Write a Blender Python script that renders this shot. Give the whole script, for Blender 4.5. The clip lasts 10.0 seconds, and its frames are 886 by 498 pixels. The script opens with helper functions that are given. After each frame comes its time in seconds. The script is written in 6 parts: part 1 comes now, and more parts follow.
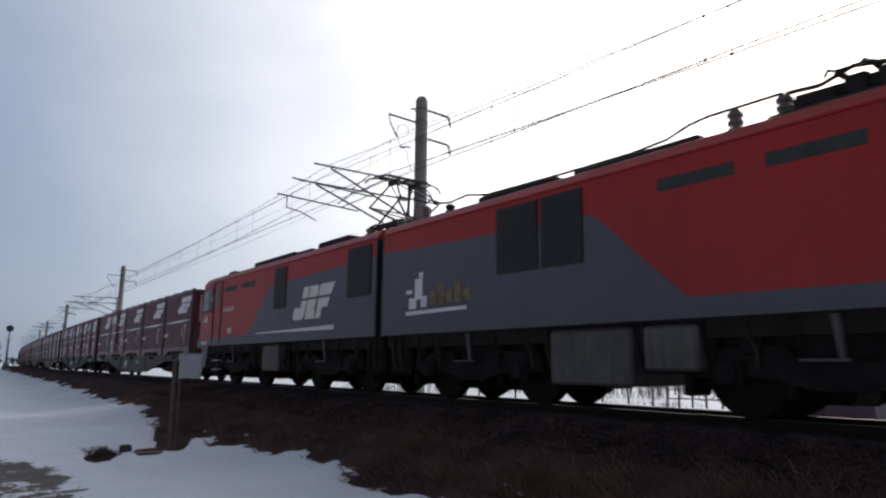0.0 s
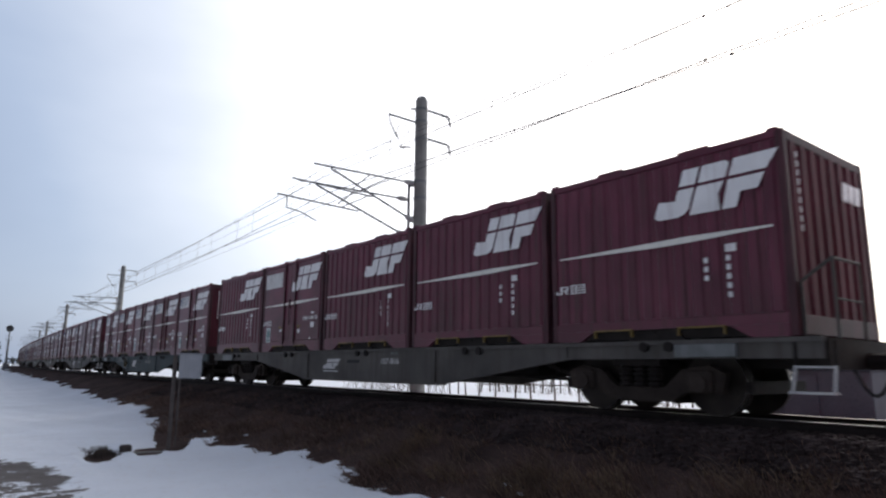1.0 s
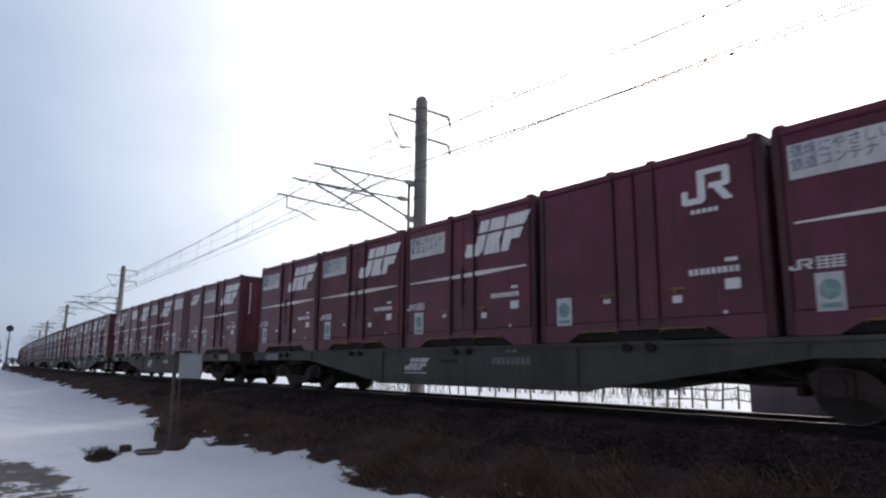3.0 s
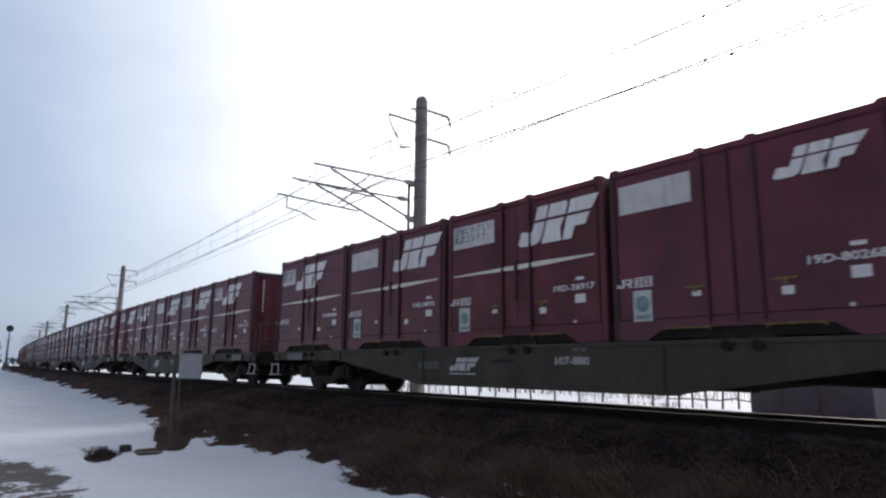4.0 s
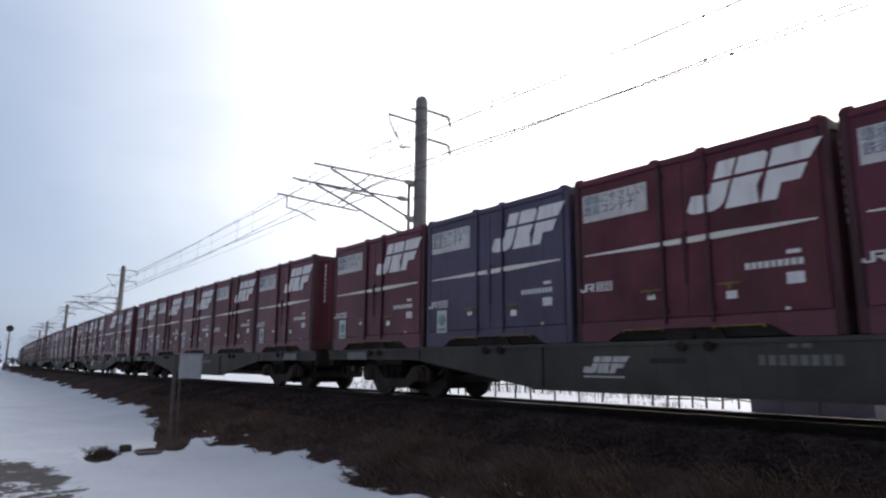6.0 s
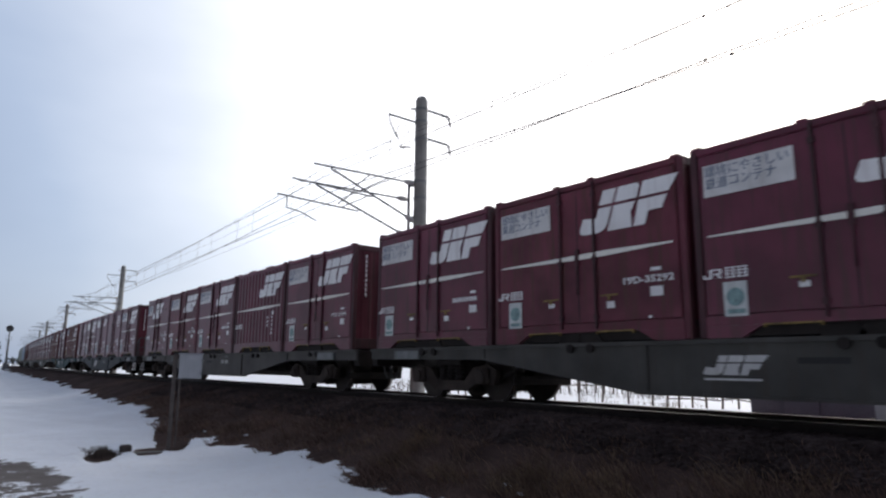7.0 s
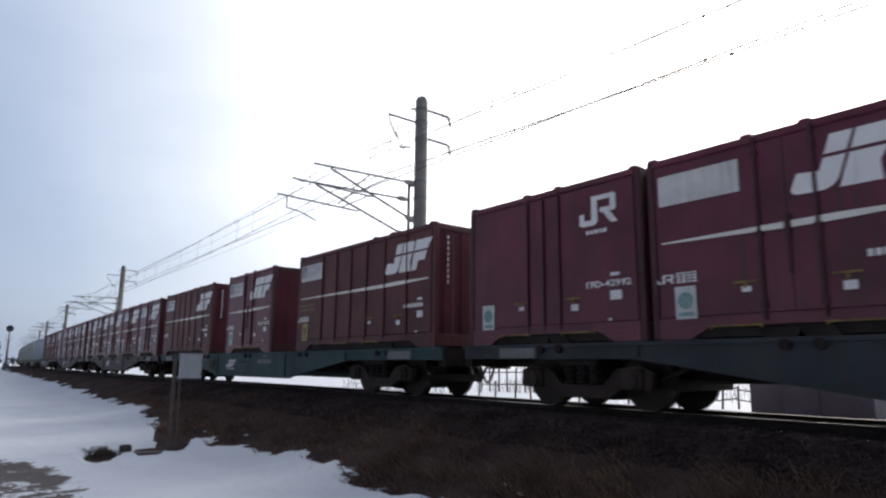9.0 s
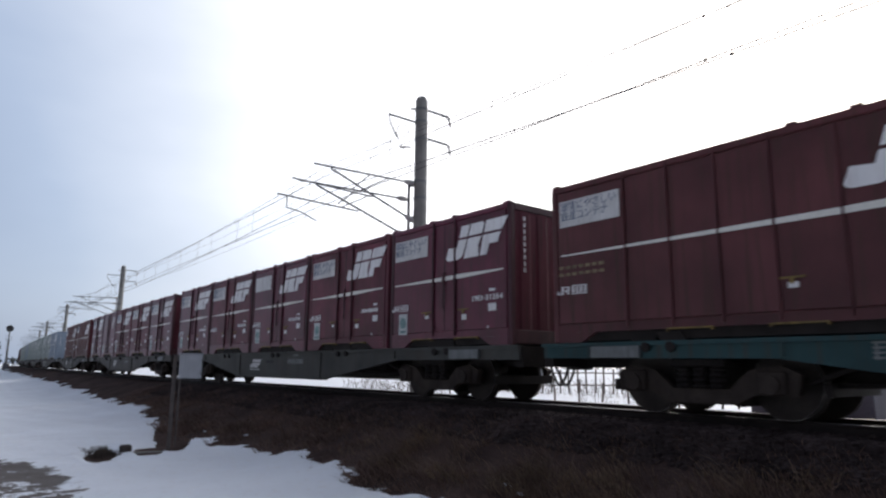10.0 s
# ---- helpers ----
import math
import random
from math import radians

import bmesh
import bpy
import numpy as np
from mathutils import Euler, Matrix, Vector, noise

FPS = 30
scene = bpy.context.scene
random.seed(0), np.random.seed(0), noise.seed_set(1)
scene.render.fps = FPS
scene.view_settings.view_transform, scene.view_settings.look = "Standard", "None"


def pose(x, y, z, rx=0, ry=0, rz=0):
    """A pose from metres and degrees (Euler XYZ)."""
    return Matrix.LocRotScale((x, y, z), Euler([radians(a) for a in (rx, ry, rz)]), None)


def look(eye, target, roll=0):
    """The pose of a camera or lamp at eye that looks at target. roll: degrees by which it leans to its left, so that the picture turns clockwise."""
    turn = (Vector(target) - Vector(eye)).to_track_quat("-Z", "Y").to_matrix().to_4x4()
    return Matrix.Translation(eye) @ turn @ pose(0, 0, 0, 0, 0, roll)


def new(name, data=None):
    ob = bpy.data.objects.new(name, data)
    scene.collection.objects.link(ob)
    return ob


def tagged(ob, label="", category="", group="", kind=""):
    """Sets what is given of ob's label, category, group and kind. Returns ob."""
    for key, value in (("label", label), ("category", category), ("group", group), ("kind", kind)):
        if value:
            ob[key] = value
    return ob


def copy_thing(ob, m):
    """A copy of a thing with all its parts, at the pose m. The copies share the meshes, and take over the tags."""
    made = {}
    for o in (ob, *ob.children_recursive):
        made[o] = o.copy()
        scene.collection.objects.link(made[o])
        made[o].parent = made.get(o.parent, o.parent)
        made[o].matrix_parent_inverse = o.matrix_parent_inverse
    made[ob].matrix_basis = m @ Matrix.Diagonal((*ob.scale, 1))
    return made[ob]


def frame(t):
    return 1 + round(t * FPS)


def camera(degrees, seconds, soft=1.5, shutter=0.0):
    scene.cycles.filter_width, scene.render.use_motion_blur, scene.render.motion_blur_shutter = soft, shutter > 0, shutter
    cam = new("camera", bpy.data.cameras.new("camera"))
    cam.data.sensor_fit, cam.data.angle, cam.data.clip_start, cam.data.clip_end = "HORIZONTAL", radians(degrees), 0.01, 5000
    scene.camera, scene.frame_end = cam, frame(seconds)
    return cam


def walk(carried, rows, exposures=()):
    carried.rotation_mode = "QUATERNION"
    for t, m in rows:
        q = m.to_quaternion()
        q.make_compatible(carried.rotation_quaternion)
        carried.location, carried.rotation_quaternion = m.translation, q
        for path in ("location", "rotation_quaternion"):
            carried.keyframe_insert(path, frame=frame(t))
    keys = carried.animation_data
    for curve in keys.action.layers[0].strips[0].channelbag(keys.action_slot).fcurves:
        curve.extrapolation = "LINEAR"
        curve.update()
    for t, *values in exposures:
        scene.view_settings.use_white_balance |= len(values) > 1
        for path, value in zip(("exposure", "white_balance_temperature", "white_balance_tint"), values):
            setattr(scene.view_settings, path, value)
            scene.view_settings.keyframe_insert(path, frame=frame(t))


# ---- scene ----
# camera: on a tripod-like stand beside the line, wide lens, tilted up
cam = camera(68.82, 10.0, soft=2.3, shutter=0.06)
EYE = (0.0, 0.0, 0.607)
AIM = (EYE[0] - 0.77188 * 10, EYE[1] + 0.60992 * 10, EYE[2] + 0.17943 * 10)
CAM_ROLL = 0.53
walk(cam, [(0.0, look(EYE, AIM, CAM_ROLL)), (10.0, look(EYE, AIM, CAM_ROLL))],
     exposures=((0.0, -0.41, 6500, 13), (0.3, -0.15, 6500, 13), (0.6, 0.0, 6500, 13), (10.0, 0.0, 6500, 13)))

# ---- world and sun: hazy bright winter sky, sun behind thin cloud beyond the train
SUN_AZ, SUN_EL = radians(-18), radians(28)      # azimuth from +y towards +x
SUN_DIR = Vector((math.sin(SUN_AZ) * math.cos(SUN_EL), math.cos(SUN_AZ) * math.cos(SUN_EL), math.sin(SUN_EL)))


def make_world():
    w = bpy.data.worlds.new("winter_sky")
    scene.world = w
    w.use_nodes = True
    nt = w.node_tree
    nt.nodes.clear()
    N, L = nt.nodes.new, nt.links.new
    out = N("ShaderNodeOutputWorld")
    sky = N("ShaderNodeTexSky")
    sky.sky_type, sky.sun_disc = "NISHITA", False
    sky.sun_elevation, sky.sun_rotation = SUN_EL, SUN_AZ
    sky.dust_density, sky.air_density = 3.0, 1.0
    bg1 = N("ShaderNodeBackground")
    bg1.inputs["Strength"].default_value = 0.03
    L(sky.outputs["Color"], bg1.inputs["Color"])
    # thin cloud: brighter towards the sun, bluish grey away from it
    tc = N("ShaderNodeTexCoord")
    nrm = N("ShaderNodeVectorMath")
    nrm.operation = "NORMALIZE"
    L(tc.outputs["Generated"], nrm.inputs[0])
    dot = N("ShaderNodeVectorMath")
    dot.operation = "DOT_PRODUCT"
    dot.inputs[1].default_value = SUN_DIR
    L(nrm.outputs["Vector"], dot.inputs[0])
    mp = N("ShaderNodeMapping")
    mp.inputs["Scale"].default_value = (1.0, 1.0, 2.2)
    L(nrm.outputs["Vector"], mp.inputs["Vector"])
    nz = N("ShaderNodeTexNoise")
    nz.inputs["Scale"].default_value, nz.inputs["Detail"].default_value = 2.2, 4.0
    L(mp.outputs["Vector"], nz.inputs["Vector"])
    ma = N("ShaderNodeMath")
    ma.operation = "MULTIPLY_ADD"
    ma.inputs[1].default_value, ma.inputs[2].default_value = 0.22, -0.11
    L(nz.outputs["Fac"], ma.inputs[0])
    ad = N("ShaderNodeMath")
    ad.operation = "ADD"
    L(dot.outputs["Value"], ad.inputs[0])
    L(ma.outputs["Value"], ad.inputs[1])
    half = N("ShaderNodeMath")
    half.operation = "MULTIPLY_ADD"
    half.inputs[1].default_value, half.inputs[2].default_value = 0.5, 0.5
    L(ad.outputs["Value"], half.inputs[0])
    rp = N("ShaderNodeValToRGB")
    e = rp.color_ramp.elements
    e[0].position, e[0].color = 0.0, (0.036, 0.033, 0.040, 1)
    e[1].position, e[1].color = 1.0, (1.0, 1.0, 1.0, 1)
    for pos, col in ((0.20, (0.040, 0.037, 0.045, 1)), (0.34, (0.066, 0.063, 0.076, 1)), (0.50, (0.088, 0.088, 0.106, 1)), (0.625, (0.115, 0.15, 0.215, 1)), (0.725, (0.20, 0.245, 0.315, 1)), (0.812, (0.36, 0.395, 0.44, 1)), (0.878, (0.56, 0.575, 0.60, 1)), (0.93, (0.80, 0.80, 0.80, 1))):
        k = e.new(pos)
        k.color = col
    L(half.outputs["Value"], rp.inputs["Fac"])
    # the haze thins towards the zenith
    sep = N("ShaderNodeSeparateXYZ")
    L(nrm.outputs["Vector"], sep.inputs[0])
    zr = N("ShaderNodeMapRange")
    zr.interpolation_type = "SMOOTHSTEP"
    zr.inputs[1].default_value, zr.inputs[2].default_value = 0.50, 0.95
    zr.inputs[3].default_value, zr.inputs[4].default_value = 1.0, 0.38
    L(sep.outputs["Z"], zr.inputs[0])
    fade = N("ShaderNodeMix")
    fade.data_type, fade.blend_type = "RGBA", "MULTIPLY"
    fade.inputs[0].default_value = 1.0
    L(rp.outputs["Color"], fade.inputs[6])
    L(zr.outputs[0], fade.inputs[7])
    bg2 = N("ShaderNodeBackground")
    bg2.inputs["Strength"].default_value = 2.0
    L(fade.outputs[2], bg2.inputs["Color"])
    add = N("ShaderNodeAddShader")
    L(bg1.outputs[0], add.inputs[0])
    L(bg2.outputs[0], add.inputs[1])
    L(add.outputs[0], out.inputs["Surface"])


make_world()
sun_data = bpy.data.lights.new("sun", "SUN")
sun_data.energy, sun_data.angle, sun_data.color = 1.4, radians(20), (1.0, 0.95, 0.88)
sun = new("sun", sun_data)
sun.matrix_world = look(SUN_DIR * 50, (0, 0, 0))

# ---- materials


def mat(name, base, rough=0.6, metal=0.0, vary=0.25, scale=3.0, grain=40.0, bump=0.15, dirt=None, streak=0.0, dist=0.01, spec=0.5):
    """A painted or raw surface: broad stains, fine grain, optional vertical streaks of dirt."""
    m = bpy.data.materials.new(name)
    m.use_nodes = True
    nt = m.node_tree
    N, L = nt.nodes.new, nt.links.new
    b = nt.nodes["Principled BSDF"]
    b.inputs["Roughness"].default_value, b.inputs["Metallic"].default_value = rough, metal
    b.inputs["Specular IOR Level"].default_value = spec
    tc = N("ShaderNodeTexCoord")
    info = N("ShaderNodeObjectInfo")
    off = N("ShaderNodeVectorMath")
    off.operation = "MULTIPLY_ADD"
    off.inputs[1].default_value = (37, 37, 37)
    cmb = N("ShaderNodeCombineXYZ")
    for a in range(3):
        L(info.outputs["Random"], cmb.inputs[a])
    L(cmb.outputs[0], off.inputs[0])
    L(tc.outputs["Object"], off.inputs[2])
    big = N("ShaderNodeTexNoise")
    big.inputs["Scale"].default_value, big.inputs["Detail"].default_value = scale, 5
    fine = N("ShaderNodeTexNoise")
    fine.inputs["Scale"].default_value, fine.inputs["Detail"].default_value = grain, 3
    for n in (big, fine):
        L(off.outputs[0], n.inputs["Vector"])
    d = dirt or tuple(c * 0.35 for c in base)
    rp = N("ShaderNodeValToRGB")
    e = rp.color_ramp.elements
    e[0].position, e[0].color = 0.3, (*[c * (1 - vary) for c in base], 1)
    e[1].position, e[1].color = 0.7, (*[min(1, c * (1 + vary)) for c in base], 1)
    L(big.outputs["Fac"], rp.inputs["Fac"])
    col = rp.outputs["Color"]
    mx = N("ShaderNodeMix")
    mx.data_type = "RGBA"
    mx.inputs[0].default_value = 0.0
    mx.inputs[7].default_value = (*d, 1)
    L(col, mx.inputs[6])
    if streak > 0:
        mp = N("ShaderNodeMapping")
        mp.inputs["Scale"].default_value = (6.0, 6.0, 0.35)
        L(off.outputs[0], mp.inputs["Vector"])
        st = N("ShaderNodeTexNoise")
        st.inputs["Scale"].default_value, st.inputs["Detail"].default_value = 2.0, 6
        L(mp.outputs[0], st.inputs["Vector"])
        mr = N("ShaderNodeMapRange")
        mr.inputs[1].default_value, mr.inputs[2].default_value = 0.5, 0.75
        mr.inputs[3].default_value, mr.inputs[4].default_value = 0.0, streak
        L(st.outputs["Fac"], mr.inputs[0])
        L(mr.outputs[0], mx.inputs[0])
    else:
        mr = N("ShaderNodeMapRange")
        mr.inputs[1].default_value, mr.inputs[2].default_value = 0.55, 0.8
        mr.inputs[3].default_value, mr.inputs[4].default_value = 0.0, 0.7
        L(fine.outputs["Fac"], mr.inputs[0])
        L(mr.outputs[0], mx.inputs[0])
    L(mx.outputs[2], b.inputs["Base Color"])
    bp = N("ShaderNodeBump")
    bp.inputs["Strength"].default_value, bp.inputs["Distance"].default_value = bump, dist
    L(fine.outputs["Fac"], bp.inputs["Height"])
    L(bp.outputs[0], b.inputs["Normal"])
    return m


M_MAROON = mat("maroon_paint", (0.146, 0.030, 0.056), 0.35, vary=0.3, scale=0.9, grain=25, dirt=(0.068, 0.034, 0.034), streak=0.75, spec=0.52)
M_MAROON_DOOR = mat("maroon_door_paint", (0.138, 0.028, 0.053), 0.33, vary=0.32, scale=1.2, grain=25, dirt=(0.068, 0.034, 0.032), streak=0.8, spec=0.52)
M_END = mat("weathered_maroon_end", (0.125, 0.032, 0.046), 0.65, vary=0.3, scale=1.0, grain=25, dirt=(0.055, 0.033, 0.033), streak=0.75, spec=0.2)
M_GRILLE = mat("dusty_grille", (0.040, 0.044, 0.042), 0.6, vary=0.3, scale=4)
M_OLIVE = mat("dull_olive_paint", (0.11, 0.085, 0.04), 0.7, vary=0.35, scale=6)
# streaked maroon, darkened: shade of the gaps between containers is put into it
M_SHADEMAROON = mat("grimy_shade_dark_maroon", (0.075, 0.022, 0.030), 0.6, vary=0.3, scale=2, grain=25, dirt=(0.035, 0.022, 0.02), streak=0.8)
M_BROWN = mat("old_brown_paint", (0.118, 0.036, 0.040), 0.5, vary=0.35, scale=0.9, grain=25, dirt=(0.058, 0.032, 0.022), streak=0.8, spec=0.38)
M_BLUE = mat("faded_blue_paint", (0.085, 0.075, 0.135), 0.5, vary=0.25, scale=0.9, grain=25, streak=0.5, spec=0.55)
M_WHITE = mat("white_marking_paint", (0.90, 0.90, 0.90), 0.42, vary=0.06, scale=3, grain=40, dirt=(0.50, 0.43, 0.42), streak=0.4)
M_SILVER = mat("pale_plate", (0.70, 0.70, 0.69), 0.4, vary=0.12, scale=4, dirt=(0.3, 0.28, 0.27), streak=0.4)
M_BANTEXT = mat("blue_grey_lettering", (0.10, 0.14, 0.24), 0.5, vary=0.1)
M_STICKER = mat("pale_sticker", (0.66, 0.70, 0.69), 0.45, vary=0.12, scale=6, dirt=(0.4, 0.38, 0.36), streak=0.4)
M_GREEN = mat("green_sticker", (0.24, 0.38, 0.38), 0.5, vary=0.35, scale=11)
M_RUSTDOOR = mat("rust_worn_door_paint", (0.140, 0.032, 0.050), 0.44, vary=0.4, scale=1.6, grain=25, dirt=(0.086, 0.042, 0.030), streak=0.9, spec=0.35)
M_RUSTBODY = mat("sun_faded_maroon", (0.146, 0.034, 0.053), 0.44, vary=0.35, scale=1.1, grain=25, dirt=(0.080, 0.042, 0.034), streak=0.85, spec=0.35)
M_YELLOW = mat("yellow_paint", (0.25, 0.17, 0.045), 0.6, vary=0.4, scale=6, dirt=(0.05, 0.035, 0.03), streak=0.8)
M_YSTICK = mat("yellow_sticker", (0.46, 0.36, 0.11), 0.5, vary=0.2, scale=6)
M_OCHRE = mat("faded_ochre", (0.22, 0.17, 0.10), 0.6, vary=0.4, scale=9)
M_RED = mat("loco_red_paint", (0.42, 0.022, 0.022), 0.42, vary=0.12, scale=0.7, grain=25, dirt=(0.18, 0.03, 0.028), streak=0.3)
M_LGREY = mat("loco_grey_paint", (0.105, 0.109, 0.138), 0.45, vary=0.12, scale=0.7, grain=25, dirt=(0.08, 0.075, 0.07), streak=0.3)
M_EQUIP = mat("grey_equipment_box", (0.125, 0.12, 0.115), 0.6, vary=0.3, scale=2, streak=0.6)
M_GLASS = mat("dark_window_glass", (0.02, 0.022, 0.025), 0.08, vary=0.1, bump=0.0)
M_LOUVRE = mat("louvre_metal", (0.045, 0.045, 0.05), 0.55, metal=0.3, vary=0.2)
M_UNDER = mat("underframe_grime", (0.03, 0.025, 0.023), 0.75, vary=0.35, scale=2.5, grain=30, bump=0.3, spec=0.2)
M_BOGIE = mat("bogie_grime", (0.060, 0.047, 0.040), 0.75, vary=0.35, scale=2.5, grain=30, bump=0.3, spec=0.2)
M_WHEEL = mat("wheel_steel", (0.05, 0.041, 0.036), 0.6, metal=0.3, vary=0.3, spec=0.3)
M_SILLS = [mat("sill_paint", c, 0.6, vary=0.28, scale=1.3, grain=25, dirt=(0.075, 0.06, 0.05), streak=0.65, spec=0.28) for c in
           ((0.115, 0.108, 0.10), (0.04, 0.064, 0.07), (0.09, 0.086, 0.08), (0.085, 0.078, 0.062), (0.078, 0.08, 0.073), (0.08, 0.078, 0.072), (0.045, 0.056, 0.064), (0.034, 0.085, 0.09))]
M_PALE = mat("pale_container_paint", (0.34, 0.40, 0.38), 0.5, vary=0.12, scale=1.0, streak=0.4)
M_PALEBLUE = mat("pale_blue_container_paint", (0.30, 0.37, 0.45), 0.5, vary=0.12, scale=1.0, streak=0.4)
M_RAIL = mat("rail_steel", (0.035, 0.026, 0.023), 0.7, metal=0.2, vary=0.3, scale=3)
M_RAILTOP = mat("worn_rail_head", (0.42, 0.41, 0.40), 0.3, metal=1.0, vary=0.08, bump=0.02)
M_CONC = mat("aged_concrete", (0.24, 0.235, 0.22), 0.85, vary=0.2, scale=2, grain=60, bump=0.3, streak=0.4)
M_STEEL = mat("galvanised_steel", (0.17, 0.175, 0.18), 0.5, metal=0.5, vary=0.2)
M_INSUL = mat("porcelain", (0.42, 0.41, 0.40), 0.3, vary=0.1)
M_WIRE = mat("wire", (0.10, 0.10, 0.10), 0.5, metal=0.6, vary=0.1)
M_BOX = mat("grey_cabinet_paint", (0.42, 0.43, 0.45), 0.5, vary=0.12, scale=4, streak=0.35)
M_POST = mat("rusty_post", (0.11, 0.09, 0.08), 0.7, vary=0.3, scale=6)
M_BLACK = mat("black_paint", (0.02, 0.02, 0.02), 0.6, vary=0.1)
M_SNOW = mat("old_snow", (0.82, 0.87, 0.94), 0.7, vary=0.06, scale=0.45, grain=9, bump=0.35, dirt=(0.76, 0.77, 0.79), dist=0.03)
M_SOIL = mat("dead_grass_soil", (0.082, 0.054, 0.047), 0.95, vary=0.4, scale=1.2, grain=22, bump=0.9, dirt=(0.034, 0.025, 0.021), dist=0.05, spec=0.08)
M_CREAM = mat("cream_marking_paint", (0.88, 0.87, 0.80), 0.45, vary=0.04, scale=3, grain=40, dirt=(0.6, 0.58, 0.52), streak=0.3)
# cab glass: grey-green reflection of the sky painted into the base colour
M_CABGLASS = mat("painted_reflection_glass", (0.07, 0.08, 0.08), 0.06, vary=0.3, scale=2, bump=0.0)
M_ROOFINS = mat("grey_porcelain", (0.16, 0.155, 0.15), 0.35, vary=0.15)
M_PANTO = mat("sooty_steel", (0.022, 0.020, 0.020), 0.6, metal=0.2, vary=0.3, scale=6)
M_LOCOUNDER = mat("oily_black_grime", (0.016, 0.013, 0.013), 0.75, vary=0.4, scale=2.5, grain=30, bump=0.3, spec=0.25)
M_SLEEPER = mat("dirty_sleeper_concrete", (0.075, 0.06, 0.052), 0.9, vary=0.3, scale=3, grain=50, bump=0.4)
M_STONE = mat("ballast_stone", (0.080, 0.060, 0.057), 0.9, vary=0.5, scale=2, grain=30, bump=0.4, spec=0.12)
M_STRAW = mat("dry_grass", (0.175, 0.110, 0.084), 0.85, vary=0.5, scale=1.3, grain=15, bump=0.0)
M_PALESTRAW = mat("bleached_grass", (0.25, 0.175, 0.115), 0.85, vary=0.5, scale=2.3, grain=15, bump=0.0)
M_TWIG = mat("bare_twigs", (0.10, 0.08, 0.065), 0.9, vary=0.4, scale=2, bump=0.0)
M_RATING = mat("pale_blue_plate", (0.20, 0.215, 0.215), 0.5, vary=0.2, scale=5, streak=0.5)
# pale grey hut: shade on its near side is put into this dark base
M_SHED = mat("shade_dark_panel", (0.092, 0.085, 0.10), 0.8, vary=0.18, scale=1.5)
M_FIR = mat("far_trees", (0.06, 0.065, 0.06), 0.95, vary=0.3, scale=0.5, bump=0.0)



def stain_snow():
    """Mud and meltwater worked into the snow where the sheet's own grime values say so."""
    nt = M_SNOW.node_tree
    N, L = nt.nodes.new, nt.links.new
    b = nt.nodes["Principled BSDF"]
    clean = b.inputs["Base Color"].links[0].from_socket
    at, tc, nz, mr, mul, mx = (N("ShaderNode" + k) for k in ("Attribute", "TexCoord", "TexNoise", "MapRange", "Math", "Mix"))
    at.attribute_name = "grime"
    nz.inputs["Scale"].default_value, nz.inputs["Detail"].default_value, nz.inputs["Roughness"].default_value = 3.0, 6.0, 0.65
    L(tc.outputs["Object"], nz.inputs["Vector"])
    # the more grime, the more of the noise turns to mud
    mul.operation = "MULTIPLY_ADD"
    mul.inputs[1].default_value = 0.40
    L(at.outputs["Fac"], mul.inputs[0])
    L(nz.outputs["Fac"], mul.inputs[2])
    mr.inputs[1].default_value, mr.inputs[2].default_value = 0.735, 0.83
    L(mul.outputs[0], mr.inputs[0])
    mx.data_type = "RGBA"
    mx.inputs[7].default_value = (0.085, 0.068, 0.060, 1)
    L(mr.outputs[0], mx.inputs[0])
    L(clean, mx.inputs[6])
    L(mx.outputs[2], b.inputs["Base Color"])


stain_snow()

# ---- mesh helpers


def box(bm, x0, x1, y0, y1, z0, z1, bevel=0.0):
    v = [bm.verts.new((x, y, z)) for x in (x0, x1) for y in (y0, y1) for z in (z0, z1)]
    fs = [bm.faces.new([v[i] for i in f]) for f in ((0, 1, 3, 2), (4, 6, 7, 5), (0, 4, 5, 1), (2, 3, 7, 6), (0, 2, 6, 4), (1, 5, 7, 3))]
    if bevel:
        bmesh.ops.bevel(bm, geom=list({e for f in fs for e in f.edges}), offset=bevel, segments=1, affect="EDGES")


def prism(bm, poly, y0, y1):
    """Extrude an x-z outline along y."""
    a = [bm.verts.new((x, y0, z)) for x, z in poly]
    b = [bm.verts.new((x, y1, z)) for x, z in poly]
    n = len(poly)
    bm.faces.new(a)
    bm.faces.new(b[::-1])
    for i in range(n):
        j = (i + 1) % n
        bm.faces.new((a[i], b[i], b[j], a[j]))


def profile(bm, poly, x0, x1):
    """Extrude a y-z outline along x."""
    a = [bm.verts.new((x0, y, z)) for y, z in poly]
    b = [bm.verts.new((x1, y, z)) for y, z in poly]
    n = len(poly)
    bm.faces.new(a)
    bm.faces.new(b[::-1])
    for i in range(n):
        j = (i + 1) % n
        bm.faces.new((a[i], b[i], b[j], a[j]))


def rod(bm, p, q, r, n=6, r2=None):
    p, q = Vector(p), Vector(q)
    d = q - p
    if d.length < 1e-6:
        return
    u = d.orthogonal().normalized()
    w = d.normalized().cross(u)
    r2 = r if r2 is None else r2
    A = [bm.verts.new(p + (u * math.cos(t) + w * math.sin(t)) * r) for t in [2 * math.pi * i / n for i in range(n)]]
    B = [bm.verts.new(q + (u * math.cos(t) + w * math.sin(t)) * r2) for t in [2 * math.pi * i / n for i in range(n)]]
    for i in range(n):
        j = (i + 1) % n
        bm.faces.new((A[i], A[j], B[j], B[i]))
    bm.faces.new(A[::-1])
    bm.faces.new(B)


